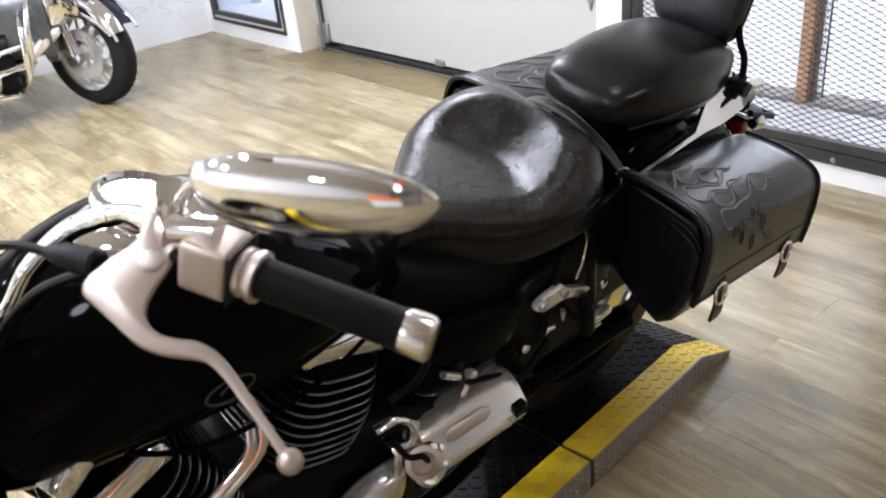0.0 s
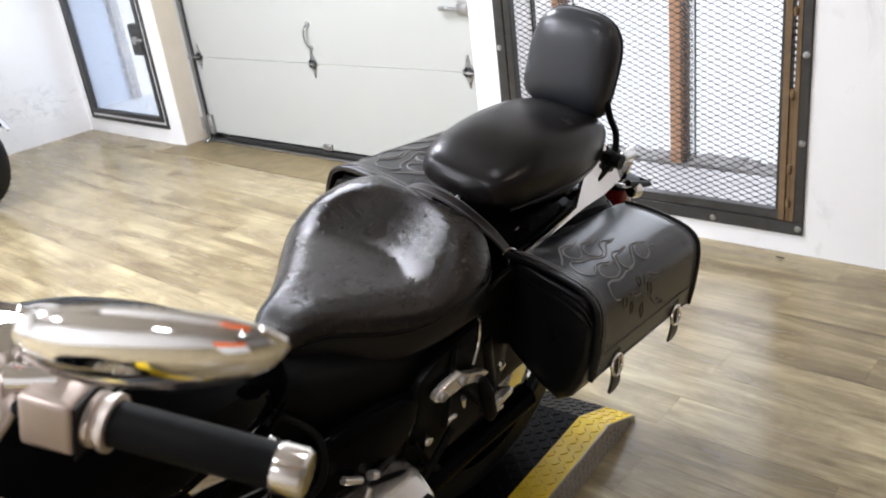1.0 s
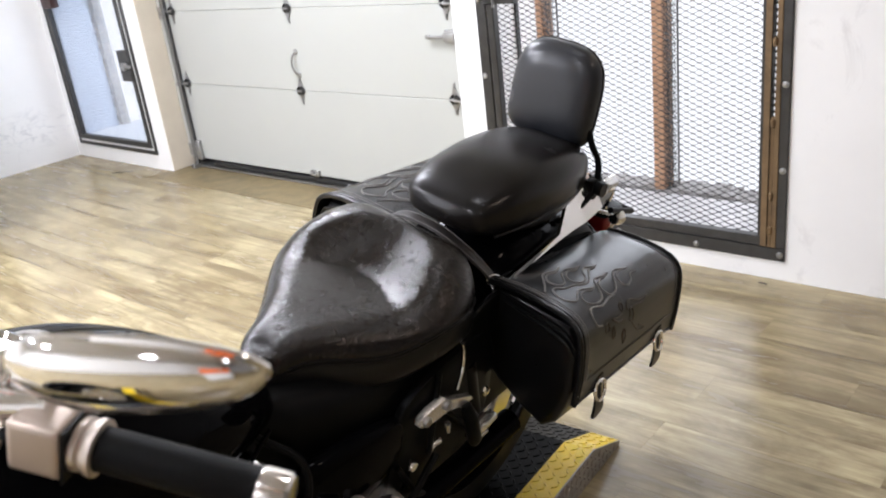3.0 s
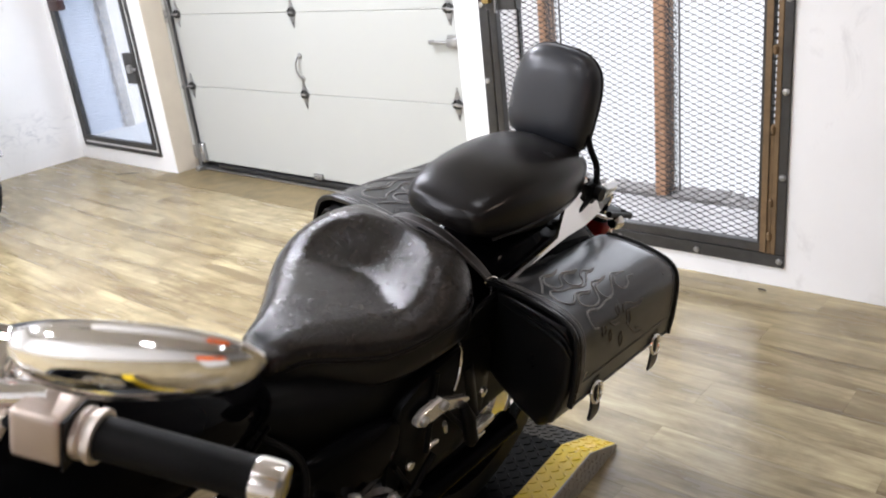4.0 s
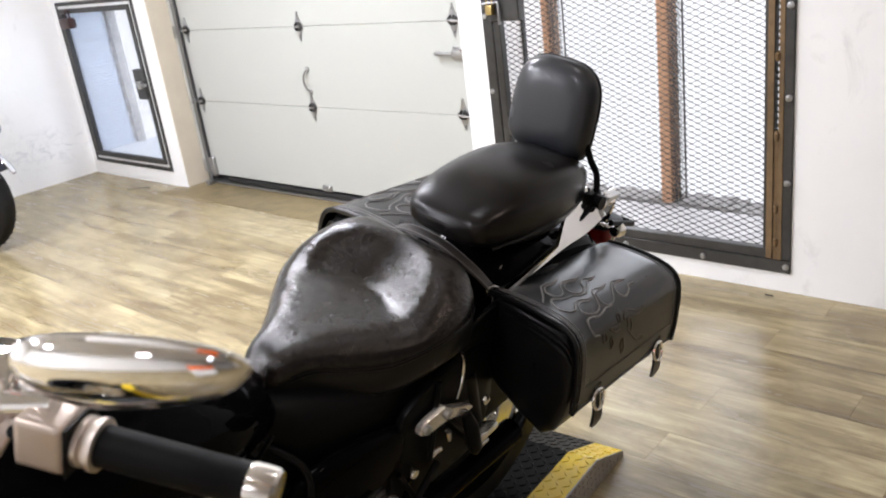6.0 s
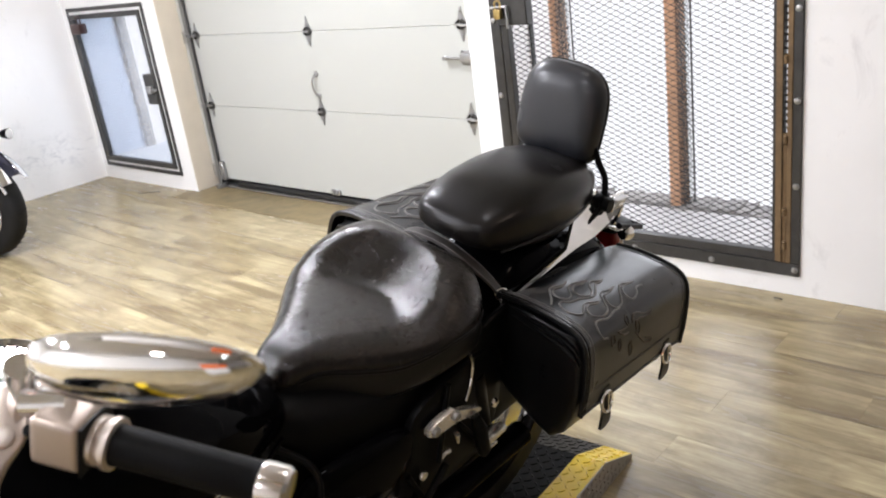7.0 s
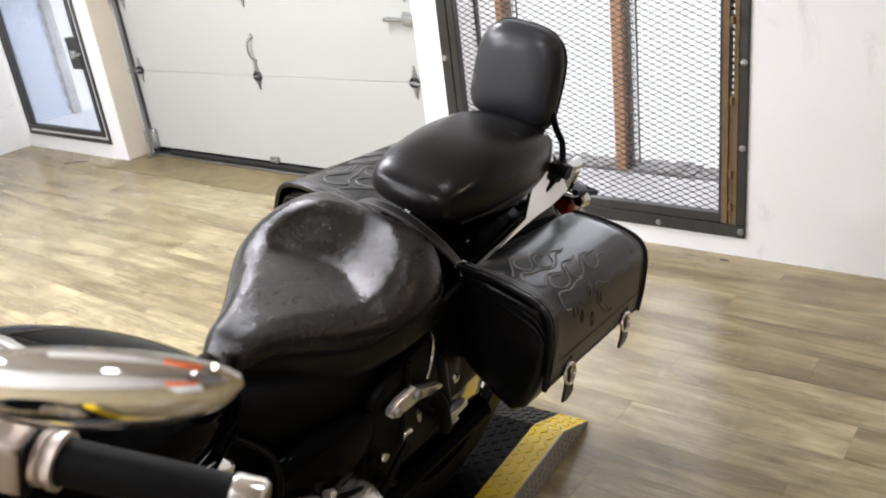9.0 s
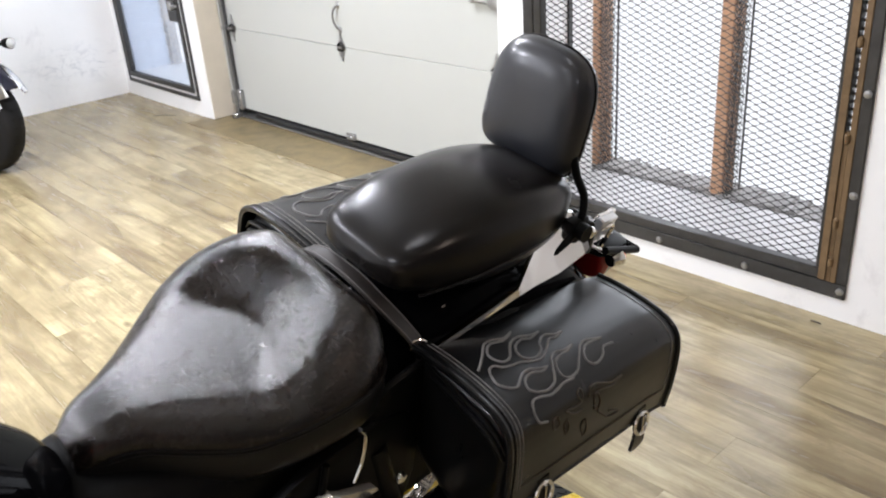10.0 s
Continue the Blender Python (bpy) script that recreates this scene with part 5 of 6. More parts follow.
# headlight, fork, front wheel (turned with the bar)
STEER = Matrix.Translation((0.26, 0, 0.90)) @ Matrix.Rotation(radians(-30), 4, "Y") @ Matrix.Rotation(radians(16), 4, "Z")   # z up the steering head


def wheel(parent, m, radius, width, mats, disc=True, spokes=5):
    """Tyre, rim, spokes and disc; the axle is the local y."""
    turn_y = m @ Matrix.Rotation(radians(90), 4, "X")
    ri = radius - width * 0.72
    w = part("wheel", join(lathe([(ri - 0.012, -width * 0.36), (ri + 0.008, -width * 0.40), (ri + 0.004, -width * 0.30), (ri - 0.016, -0.01), (ri - 0.016, 0.01), (ri + 0.004, width * 0.30), (ri + 0.008, width * 0.40), (ri - 0.012, width * 0.36)], 48, turn_y, False),
                           lathe([(0.045, -0.055), (0.05, -0.04), (0.04, 0.0), (0.05, 0.04), (0.045, 0.055)], 24, turn_y)), mats[1], parent, "cast alloy wheel")
    prof = []
    for k in range(17):
        a = math.pi * (k / 16) - math.pi / 2
        prof.append((radius - width * 0.42 + width * 0.42 * math.cos(a) ** 0.8 if abs(k - 8) < 8 else ri, width * 0.5 * math.sin(a)))
    tyre = part("tyre", lathe(prof, 64, turn_y, False), mats[0], w, "black rubber tyre")
    grooves = join(*(tube([turn_y @ Vector(((radius - 0.002) * math.cos(a + d * 0.05), (radius - 0.002) * math.sin(a + d * 0.05), s * d * width * 0.36)) for d in (0.15, 0.5, 0.8)], 0.0025, 4) for a in (math.tau * k / 40 for k in range(40)) for s in (-1, 1)))
    part("tread_groove", grooves, PLASTIC, w)["kind"] = "stuff"
    for k in range(spokes):
        a = math.tau * k / spokes + 0.3
        pts = [turn_y @ Vector((r * math.cos(a + t), r * math.sin(a + t), z)) for r, t, z in ((0.04, 0, 0.02), (ri * 0.5, 0.05, 0.024), (ri - 0.008, 0.0, 0.012))]
        part("spoke", tube(pts, [0.026, 0.020, 0.024], 10, True, 0.55), mats[1], w)
    if disc:
        for s in (-1, 1):
            part("brake_disc", lathe([(0.085, s * 0.058), (0.145, s * 0.058), (0.145, s * 0.063), (0.085, s * 0.063), (0.085, s * 0.058)], 40, turn_y, False), COVER, w)
    return w


AX = Vector((-0.225, 0.0, 0.335))
fw = STEER.inverted() @ AX
wheel(bike, STEER @ Matrix.Translation((fw.x, 0, fw.z)), 0.315, 0.13, (TYRE, CHROME))
for s in (-1, 1):
    part("fork_leg", tube([STEER @ Vector((fw.x, s * 0.105, fw.z)), STEER @ Vector((fw.x * 0.5 - 0.02, s * 0.105, fw.z * 0.55)), STEER @ Vector((-0.045, s * 0.105, 0.06))], [0.028, 0.028, 0.022], 16), CHROME, bike, "chrome fork leg")
for z in (0.05, -0.17):
    part("triple_clamp", box(-0.075, 0.03, -0.14, 0.14, z - 0.016, z + 0.016, 0.012, 2, STEER), CHROME, bike)
for s in (-1, 1):
    part("bar_riser", tube(bt([(0.31, 1.262 + s * 0.045, 0.86), (0.315, 1.262 + s * 0.045, 0.925)]), 0.018, 14), CHROME, bike)
hm = STEER @ toward((-0.17, 0, -0.06), (-1, 0, -0.45))
hl = part("headlight", lathe([(0.02, -0.15), (0.06, -0.13), (0.09, -0.07), (0.10, 0.0), (0.104, 0.02), (0.098, 0.03)], 36, hm), CHROME, bike, "chrome headlight shell")
part("lens", lathe([(0.0975, 0.0305), (0.06, 0.042), (0.01, 0.047)], 36, hm), HEADLAMP_GLASS, hl)
arc = []
for k in range(15):
    a = radians(35 + 120 * k / 14)
    arc.append([STEER @ (Vector((fw.x, 0, fw.z)) + Matrix.Rotation(radians(30), 3, "Y") @ Vector((r * math.cos(a), v, r * math.sin(a)))) for r, v in ((0.335, -0.088), (0.352, -0.07), (0.362, -0.03), (0.362, 0.03), (0.352, 0.07), (0.335, 0.088), (0.332, 0.086), (0.347, 0.066), (0.356, 0.0), (0.347, -0.066), (0.332, -0.086))])
part("front_fender", loft(arc), PAINT, bike, "glossy black front fender")
wheel(bike, Matrix.Translation((1.47, 0, 0.34)), 0.32, 0.165, (TYRE, CHROME))

# frame, engine, side covers
part("radiator", join(box(0.165, 0.215, -0.15, 0.15, 0.34, 0.70, 0.012, 2), *(box(0.160, 0.166, -0.13, 0.13, 0.37 + 0.02 * k, 0.376 + 0.02 * k) for k in range(15))), PLASTIC, bike, "black radiator")
for s in (-1, 1):
    part("frame_tube", tube(curve([(0.27, s * 0.03, 0.82), (0.26, s * 0.10, 0.55), (0.32, s * 0.13, 0.22), (0.60, s * 0.14, 0.17), (1.0, s * 0.14, 0.18), (1.10, s * 0.14, 0.30), (1.16, s * 0.13, 0.56), (1.30, s * 0.11, 0.66), (1.6, s * 0.10, 0.70)]), 0.016, 12), PAINT, bike, "black frame tube")
    part("side_cover", hull([(0.865, 0.006, 0.56, 0.60, s * 0.118), (0.885, 0.016, 0.50, 0.625, s * 0.122), (0.95, 0.022, 0.47, 0.632, s * 0.128), (1.05, 0.022, 0.48, 0.622, s * 0.132), (1.12, 0.016, 0.52, 0.60, s * 0.130), (1.135, 0.006, 0.55, 0.58, s * 0.128)], 24, 3.4), PAINT, bike, "glossy black side cover")
    part("swingarm", tube([(1.08, s * 0.13, 0.33), (1.30, s * 0.135, 0.335), (1.50, s * 0.135, 0.34)], [0.034, 0.028, 0.030], 14), PAINT, bike)
    part("shock", tube([(1.36, s * 0.13, 0.40), (1.30, s * 0.13, 0.62)], 0.024, 14), PLASTIC, bike)
part("under_seat_box", hull([(0.86, 0.06, 0.50, 0.72, 0), (0.92, 0.10, 0.46, 0.73, 0), (1.10, 0.12, 0.44, 0.70, 0), (1.30, 0.11, 0.44, 0.72, 0), (1.36, 0.06, 0.5, 0.70, 0)], 24, 4), PLASTIC, bike)
part("crankcase", join(hull([(0.44, 0.10, 0.26, 0.44, 0), (0.50, 0.145, 0.22, 0.50, 0), (0.72, 0.155, 0.20, 0.50, 0), (0.98, 0.15, 0.20, 0.46, 0), (1.06, 0.10, 0.26, 0.40, 0)], 28, 4)), ENGINE, bike, "black engine crankcase")


def cylinder(x0, z0, tilt, fins=10):
    """A finned barrel; the axis leans by tilt degrees from upright."""
    m = Matrix.Translation((x0, 0, z0)) @ Matrix.Rotation(radians(tilt), 4, "Y")
    barrel = part("cylinder", box(-0.072, 0.072, -0.10, 0.10, 0.0, 0.22, 0.03, 3, m), ENGINE, bike, "black finned engine cylinder")
    for k in range(fins):
        z = 0.012 + k * 0.0185
        a = 0.088 + 0.010 * math.sin(math.pi * k / (fins - 1))
        prof = []
        for h in (-0.0035, 0.0035):
            prof.append([m @ Vector((a * math.copysign(abs(math.cos(q)) ** 0.55, math.cos(q)), (a + 0.050) * math.copysign(abs(math.sin(q)) ** 0.55, math.sin(q)), z + h)) for q in (math.tau * i / 36 for i in range(36))])
        part("fin", loft(prof), ENGINE, barrel)
        part("fin_edge", tube([m @ Vector(((a + 0.0008) * math.copysign(abs(math.cos(q)) ** 0.55, math.cos(q)), (a + 0.0508) * math.copysign(abs(math.sin(q)) ** 0.55, math.sin(q)), z)) for q in (math.tau * i / 36 for i in range(37))], 0.0018, 5), FIN_EDGE, barrel, "bare machined fin edge")
    part("head_cover", box(-0.085, 0.085, -0.125, 0.125, 0.19, 0.245, 0.022, 3, m), CHROME, barrel, "chrome cylinder head cover")


cylinder(0.685, 0.480, 18)
cylinder(0.50, 0.455, -30)
for k in range(2):
    part("pushrod_tube", tube(curve([(0.448 + 0.03 * k, -0.160, 0.560), (0.487 + 0.026 * k, -0.172, 0.608), (0.545 + 0.02 * k, -0.172, 0.655), (0.563 + 0.018 * k, -0.150, 0.690)]), 0.0085, 12), CHROME, bike, "chrome pushrod tube")
# chrome side case and floorboard
rows = []
for x, k in ((0.845, 0.35), (0.850, 0.75), (0.86, 0.95), (0.88, 1.0), (1.06, 1.0), (1.088, 0.95), (1.098, 0.75), (1.103, 0.35)):
    sect = [(-0.12, 0.449), (-0.166, 0.449), (-0.176, 0.444), (-0.213, 0.411), (-0.219, 0.403), (-0.221, 0.395), (-0.221, 0.388), (-0.217, 0.382), (-0.20, 0.380), (-0.12, 0.380)]
    rows.append([(x, -0.12 + (v + 0.12) * (0.75 + 0.25 * k), 0.42 + (w - 0.42) * (0.55 + 0.45 * k)) for v, w in sect])
case = part("primary_cover", loft(rows), COVER, bike, "bright polished engine side cover")
part("cover_slot", tube([(0.905, -0.1925, 0.4315), (0.92, -0.1925, 0.4315), (1.0, -0.1925, 0.4315), (1.015, -0.1925, 0.4315)], [0.006, 0.013, 0.013, 0.006], 14, True, 0.35, (0, -0.76, 0.65)), SATIN, case)
for x, z in ((0.885, 0.402), (1.05, 0.405)):
    part("cover_bolt", bolt(0.006, 0.005, toward((x, -0.2215, z), (0, -1, 0))), SATIN, case)
part("round_cover", lathe([(0.062, 0), (0.062, 0.02), (0.05, 0.03), (0.04, 0.022), (0.02, 0.03)], 32, toward((0.852, -0.208, 0.425), (0, -1, 0.45)) @ Matrix.Scale(0.62, 4)), CHROME, bike, "round chrome engine cover")
part("front_cover", hull([(0.68, 0.012, 0.365, 0.39, -0.18), (0.71, 0.022, 0.35, 0.425, -0.185), (0.77, 0.026, 0.35, 0.440, -0.188), (0.81, 0.020, 0.37, 0.435, -0.185), (0.818, 0.008, 0.39, 0.415, -0.183)], 24, 4.5), COVER, bike, "bright polished gear cover")
part("gear_cover_arm", join(tube(curve([(0.79, -0.19, 0.492), (0.82, -0.195, 0.490), (0.842, -0.18, 0.518)]), 0.010, 10), box(0.785, 0.80, -0.205, -0.16, 0.425, 0.497, 0.004, 1)), CHROME, bike)
# added black plate: hides the bright floor behind the dark under-seat gap
part("lower_guard", hull([(1.09, 0.006, 0.44, 0.56, -0.135), (1.12, 0.012, 0.41, 0.63, -0.137), (1.25, 0.012, 0.40, 0.67, -0.137), (1.36, 0.010, 0.42, 0.66, -0.135), (1.39, 0.004, 0.50, 0.60, -0.135)], 20, 5), PLASTIC, bike, "black plate added to keep the gap under the seat dark")
for a, b, r in (((0.918, -0.160, 0.556), (0.955, -0.162, 0.530), 0.007), ((0.978, -0.162, 0.523), (0.992, -0.162, 0.514), 0.009), ((0.972, -0.168, 0.503), (0.960, -0.170, 0.486), 0.006)):
    part("linkage_pin", tube([a, b], r, 12), COVER, bike)
# solid black block in place of the shaded recess at the cover's end
part("cover_notch", box(1.058, 1.092, -0.222, -0.19, 0.396, 0.420, 0.004, 1), ENGINE, bike)
part("knurled_nut", lathe([(0.026, 0), (0.030, 0.004), (0.030, 0.016), (0.022, 0.020), (0.018, 0.012), (0.006, 0.012)], 24, toward((0.832, -0.212, 0.452), (-0.35, -0.75, 0.55))), SATIN, bike, "ringed chrome nut")
part("sprocket_guard", tube(curve([(0.755, -0.185, 0.560), (0.790, -0.192, 0.568), (0.815, -0.190, 0.545), (0.835, -0.186, 0.500), (0.846, -0.190, 0.470)]), [0.009] * 9 + [0.013] * 10 + [0.008] * 6, 12, True, 0.6), CHROME, bike, "curved chrome guard")
part("engine_cable", tube(curve([(0.78, -0.195, 0.53), (0.80, -0.215, 0.49), (0.828, -0.222, 0.475), (0.845, -0.22, 0.43), (0.84, -0.20, 0.36)]), 0.0055, 8), RUBBER, bike)
part("shift_rod", tube([(0.52, -0.26, 0.25), (0.72, -0.235, 0.32)], 0.005, 8), SATIN, bike)
part("shift_lever", tube(curve([(0.72, -0.235, 0.32), (0.62, -0.28, 0.24), (0.48, -0.30, 0.235)]), 0.007, 10), CHROME, bike)
for s in (-1, 1):
    fb = part("floorboard", box(0.42, 0.74, s * 0.29 - 0.055, s * 0.29 + 0.055, 0.185, 0.200, 0.006, 2), CHROME, bike, "chrome floorboard with a black rubber pad")
    part("rubber_pad", box(0.435, 0.725, s * 0.29 - 0.045, s * 0.29 + 0.045, 0.2005, 0.211, 0.004, 2), RUBBER, fb)
    part("board_bracket", tube([(0.52, s * 0.14, 0.22), (0.52, s * 0.24, 0.188)], 0.012, 10), CHROME, bike)
    rim = [(1.132, 0.588), (1.134, 0.602), (1.155, 0.609), (1.198, 0.614), (1.216, 0.600), (1.280, 0.570), (1.284, 0.562), (1.258, 0.560), (1.210, 0.578), (1.175, 0.578), (1.150, 0.578)]
    peg = part("passenger_peg_bracket", loft([[(x + 0.002 * k, s * v, z - 0.002 * k) for x, z in rim] for v, k in ((0.156, 0), (0.167, 0), (0.170, 1))]), COVER, bike, "polished passenger footpeg bracket")
    for x, z in ((1.148, 0.592), (1.205, 0.594)):
        part("bracket_bolt", bolt(0.010, 0.008, toward((x, s * 0.170, z), (0, s, 0))), GALV, peg)
    pegb = part("footpeg", tube([(1.262, s * 0.172, 0.560), (1.270, s * 0.182, 0.53), (1.285, s * 0.186, 0.47), (1.288, s * 0.184, 0.455)], [0.010, 0.015, 0.015, 0.010], 14), RUBBER, bike, "folded rubber passenger footpeg")
    part("peg_mount", tube([(1.292, s * 0.166, 0.450), (1.306, s * 0.168, 0.462), (1.345, s * 0.168, 0.468), (1.376, s * 0.165, 0.455)], [0.008, 0.014, 0.015, 0.010], 14), COVER, pegb, "polished metal peg mount")
    part("mount_arm", tube([(1.300, s * 0.172, 0.442), (1.345, s * 0.172, 0.440)], [0.007, 0.006], 12), COVER, pegb)
    part("brake_tab", tube([(1.178, s * 0.160, 0.497), (1.190, s * 0.160, 0.503), (1.206, s * 0.160, 0.501)], 0.006, 10), COVER, bike)
    part("spring_tab", tube([(1.226, s * 0.160, 0.530), (1.232, s * 0.160, 0.505)], [0.007, 0.004], 10), COVER, bike)
part("exhaust", tube(curve([(0.40, 0.12, 0.55), (0.42, 0.19, 0.40), (0.60, 0.21, 0.24), (1.0, 0.21, 0.22), (1.4, 0.22, 0.24), (2.0, 0.23, 0.27)]), [0.022] * 10 + [0.024] * 8 + [0.034] * 13, 18), CHROME, bike, "chrome exhaust pipe")
part("side_stand", join(tube(curve([(0.70, -0.15, 0.20), (0.66, -0.21, 0.12), (0.60, -0.275, 0.085)]), 0.011, 10), tube([(0.58, -0.28, 0.085), (0.66, -0.285, 0.085)], [0.016, 0.016], 10, True, 0.4)), PLASTIC, bike, "black side stand")
for k, (a, b) in enumerate((((1.20, -0.15, 0.66), (1.17, -0.165, 0.50)), ((1.235, -0.15, 0.55), (1.32, -0.155, 0.44)), ((1.10, -0.15, 0.50), (1.14, -0.16, 0.42)))):
    part("linkage", tube([a, b], 0.006, 8), PLASTIC, bike)
for x, z in ((1.13, 0.49), (1.34, 0.54)):
    part("frame_bolt", bolt(0.011, 0.010, toward((x, -0.158, z), (0, -1, 0))), CHROME, bike)
part("hose", tube(curve([(0.90, -0.12, 0.46), (1.0, -0.17, 0.40), (1.10, -0.175, 0.42), (1.2, -0.16, 0.47)]), 0.008, 8), RUBBER, bike)
part("hose", tube(curve([(0.86, -0.06, 0.68), (0.90, -0.12, 0.64), (0.88, -0.15, 0.58), (0.82, -0.14, 0.54)]), 0.007, 8), RUBBER, bike)
part("seat_bolster_trim", tube(curve([(1.255, -0.155, 0.70), (1.27, -0.15, 0.67), (1.262, -0.155, 0.63), (1.245, -0.16, 0.60)]), 0.0035, 8), CHROME, bike)

# panels under the seat edge
for s in (-1, 1):
    for name, d0, d1, x0, x1 in (("seat_base", 0.074, 0.098, 0.935, 1.24), ("side_panel", 0.112, 0.200, 0.955, 1.20)):
        rows = []
        for k in range(19):
            x = x0 + (x1 - x0) * k / 18
            hw, top, off, deep = seat_at(x)
            z = 0.752 - 0.045 * ease(0.95, 1.2, x) - deep
            y = min(0.150, hw * 0.93) + 0.004
            fade = math.sin(math.pi * min(1, max(0.05, k / 18))) ** 0.35
            rows.append([(x, s * (y - 0.022) + off * 0.4, z - d0), (x, s * (y - 0.004) + off * 0.4, z - d0 + 0.002), (x, s * (y + 0.002) + off * 0.4, z - d0 - 0.005), (x, s * (y - 0.002) + off * 0.4, z - d0 - 0.012),
                         (x, s * (y - 0.006) + off * 0.4, z - d0 - (d1 - d0) * fade), (x, s * (y - 0.028) + off * 0.4, z - d0 - (d1 - d0) * fade)])
        panel = part(name, loft(rows), GLOSS_BLACK, bike, "glossy black panel below the seat")
        part("panel_edge", tube([Vector(r[2]) + Vector((0, s * 0.001, 0.003)) for r in rows[1:-1]], 0.0032, 8), GLOSS_BLACK, panel)
# added black plate: blocks the floor between seat and bag, keeping it dark
part("rear_side_cover", hull([(1.28, 0.004, 0.56, 0.66, -0.128), (1.32, 0.010, 0.46, 0.72, -0.128), (1.45, 0.012, 0.44, 0.735, -0.124), (1.60, 0.010, 0.46, 0.73, -0.120), (1.66, 0.004, 0.54, 0.70, -0.118)], 20, 4), PLASTIC, bike, "black plate added to keep the gap beside the rear wheel dark")
part("brake_hose", tube(curve([(1.00, -0.135, 0.46), (1.10, -0.155, 0.435), (1.211, -0.14, 0.346), (1.293, -0.14, 0.339), (1.335, -0.14, 0.356)]), 0.006, 8), RUBBER, bike)

# ---- the parked motorcycle by the far wall ----
HEAD = -20.0     # heading of the parked one, degrees from +x
STEER2 = -45.0   # its front wheel's turn from that
FW = Vector((1.862, 5.372, 0.0))
tourer = thing("parked_motorcycle", "dark blue touring motorcycle with chrome trim parked by the wall", "motorcycle", Matrix.Translation(FW) @ Matrix.Rotation(radians(HEAD), 4, "Z"))
# own axes: x ahead, y to its left, z up; the front axle stands over the origin
TF = Matrix.Rotation(radians(STEER2), 4, "Z")
wheel(tourer, TF @ Matrix.Translation((0, 0, 0.31)), 0.31, 0.13, (TYRE, COVER), True, 9)
for s in (-1, 1):
    part("fork_leg", tube([TF @ Vector((-0.02, s * 0.10, 0.31)), TF @ Vector((-0.07, s * 0.10, 0.55)), TF @ Vector((-0.14, s * 0.10, 0.86))], [0.034, 0.033, 0.026], 16), CHROME, tourer, "chrome fork leg")
    part("brake_caliper", box(-0.13, -0.06, s * 0.075 - 0.02, s * 0.075 + 0.02, 0.34, 0.42, 0.012, 2, TF), SATIN, tourer)
arc = []
for k in range(21):
    a = radians(27 + 141 * k / 20)
    arc.append([TF @ Vector((r * math.cos(a), v, 0.31 + r * math.sin(a))) for r, v in ((0.325, -0.098), (0.35, -0.088), (0.368, -0.045), (0.372, 0.0), (0.368, 0.045), (0.35, 0.088), (0.325, 0.098), (0.322, 0.093), (0.345, 0.082), (0.362, 0.0), (0.345, -0.082), (0.322, -0.093))])
ff = part("front_fender", loft(arc), BLUE_PAINT, tourer, "dark blue front fender")
for s in (-1, 1):
    arc = []
    for i in range(18):
        a = radians(22 + 140 * i / 17)
        arc.append([TF @ Vector((r * math.cos(a), s * v, 0.31 + r * math.sin(a))) for r, v in ((between(i, [0, 4, 9, 14, 17], [0.312, 0.262, 0.240, 0.262, 0.300]), 0.110), (0.318, 0.111), (0.345, 0.105), (0.366, 0.072), (0.374, 0.046), (0.370, 0.044), (0.362, 0.066), (0.342, 0.099), (0.316, 0.105), (between(i, [0, 4, 9, 14, 17], [0.312, 0.262, 0.240, 0.262, 0.300]), 0.106))])
    part("fender_trim", loft(arc), CHROME, ff, "chrome side of the fender")
part("fender_rail", tube([TF @ Vector((0.352 * math.cos(a), s, 0.31 + 0.352 * math.sin(a))) for s in (-0.11,) for a in (radians(15 + 5 * k) for k in range(12))], 0.008, 8), CHROME, ff)
hm2 = TF @ toward((0.20, 0, 0.80), (1, 0, -0.08))
hl2 = part("headlight", lathe([(0.03, -0.17), (0.07, -0.14), (0.10, -0.06), (0.108, 0.0), (0.112, 0.018), (0.10, 0.03)], 32, hm2), CHROME, tourer, "large chrome headlight")
part("headlight_shell", hull([(-0.05, 0.13, 0.66, 0.96, 0), (0.08, 0.125, 0.675, 0.935, 0), (0.17, 0.114, 0.685, 0.915, 0)], 28, 2.2), BLUE_PAINT, tourer, "dark blue headlight shell").data.transform(TF)
part("lens", lathe([(0.0995, 0.028), (0.06, 0.040), (0.01, 0.045)], 32, hm2), HEADLAMP_GLASS, hl2)
for s in (-1, 1):
    lm = TF @ toward((0.20, s * 0.17, 0.68), (1, 0, 0))
    sp = part("spot_lamp", lathe([(0.010, -0.05), (0.024, -0.03), (0.030, 0.0), (0.031, 0.012), (0.028, 0.014)], 24, lm), PLASTIC, tourer, "small black auxiliary lamp")
    part("lens", lathe([(0.0275, 0.0142), (0.015, 0.018), (0.005, 0.019)], 24, lm), HEADLAMP_GLASS, sp)
nac = hull([(-0.30, 0.10, 0.70, 0.98, 0), (-0.18, 0.17, 0.66, 1.02, 0), (0.0, 0.17, 0.66, 0.98, 0), (0.12, 0.12, 0.70, 0.92, 0)], 24, 2.6)
nac.transform(TF)
fc = hull([(-0.22, 0.10, 0.50, 1.0, 0), (-0.14, 0.155, 0.52, 1.04, 0), (0.0, 0.165, 0.60, 1.06, 0), (0.10, 0.15, 0.64, 1.02, 0), (0.14, 0.10, 0.68, 0.96, 0)], 28, 2.8)
fc.transform(TF)
part("fork_cover", fc, BLUE_PAINT, tourer, "dark blue fork cover")
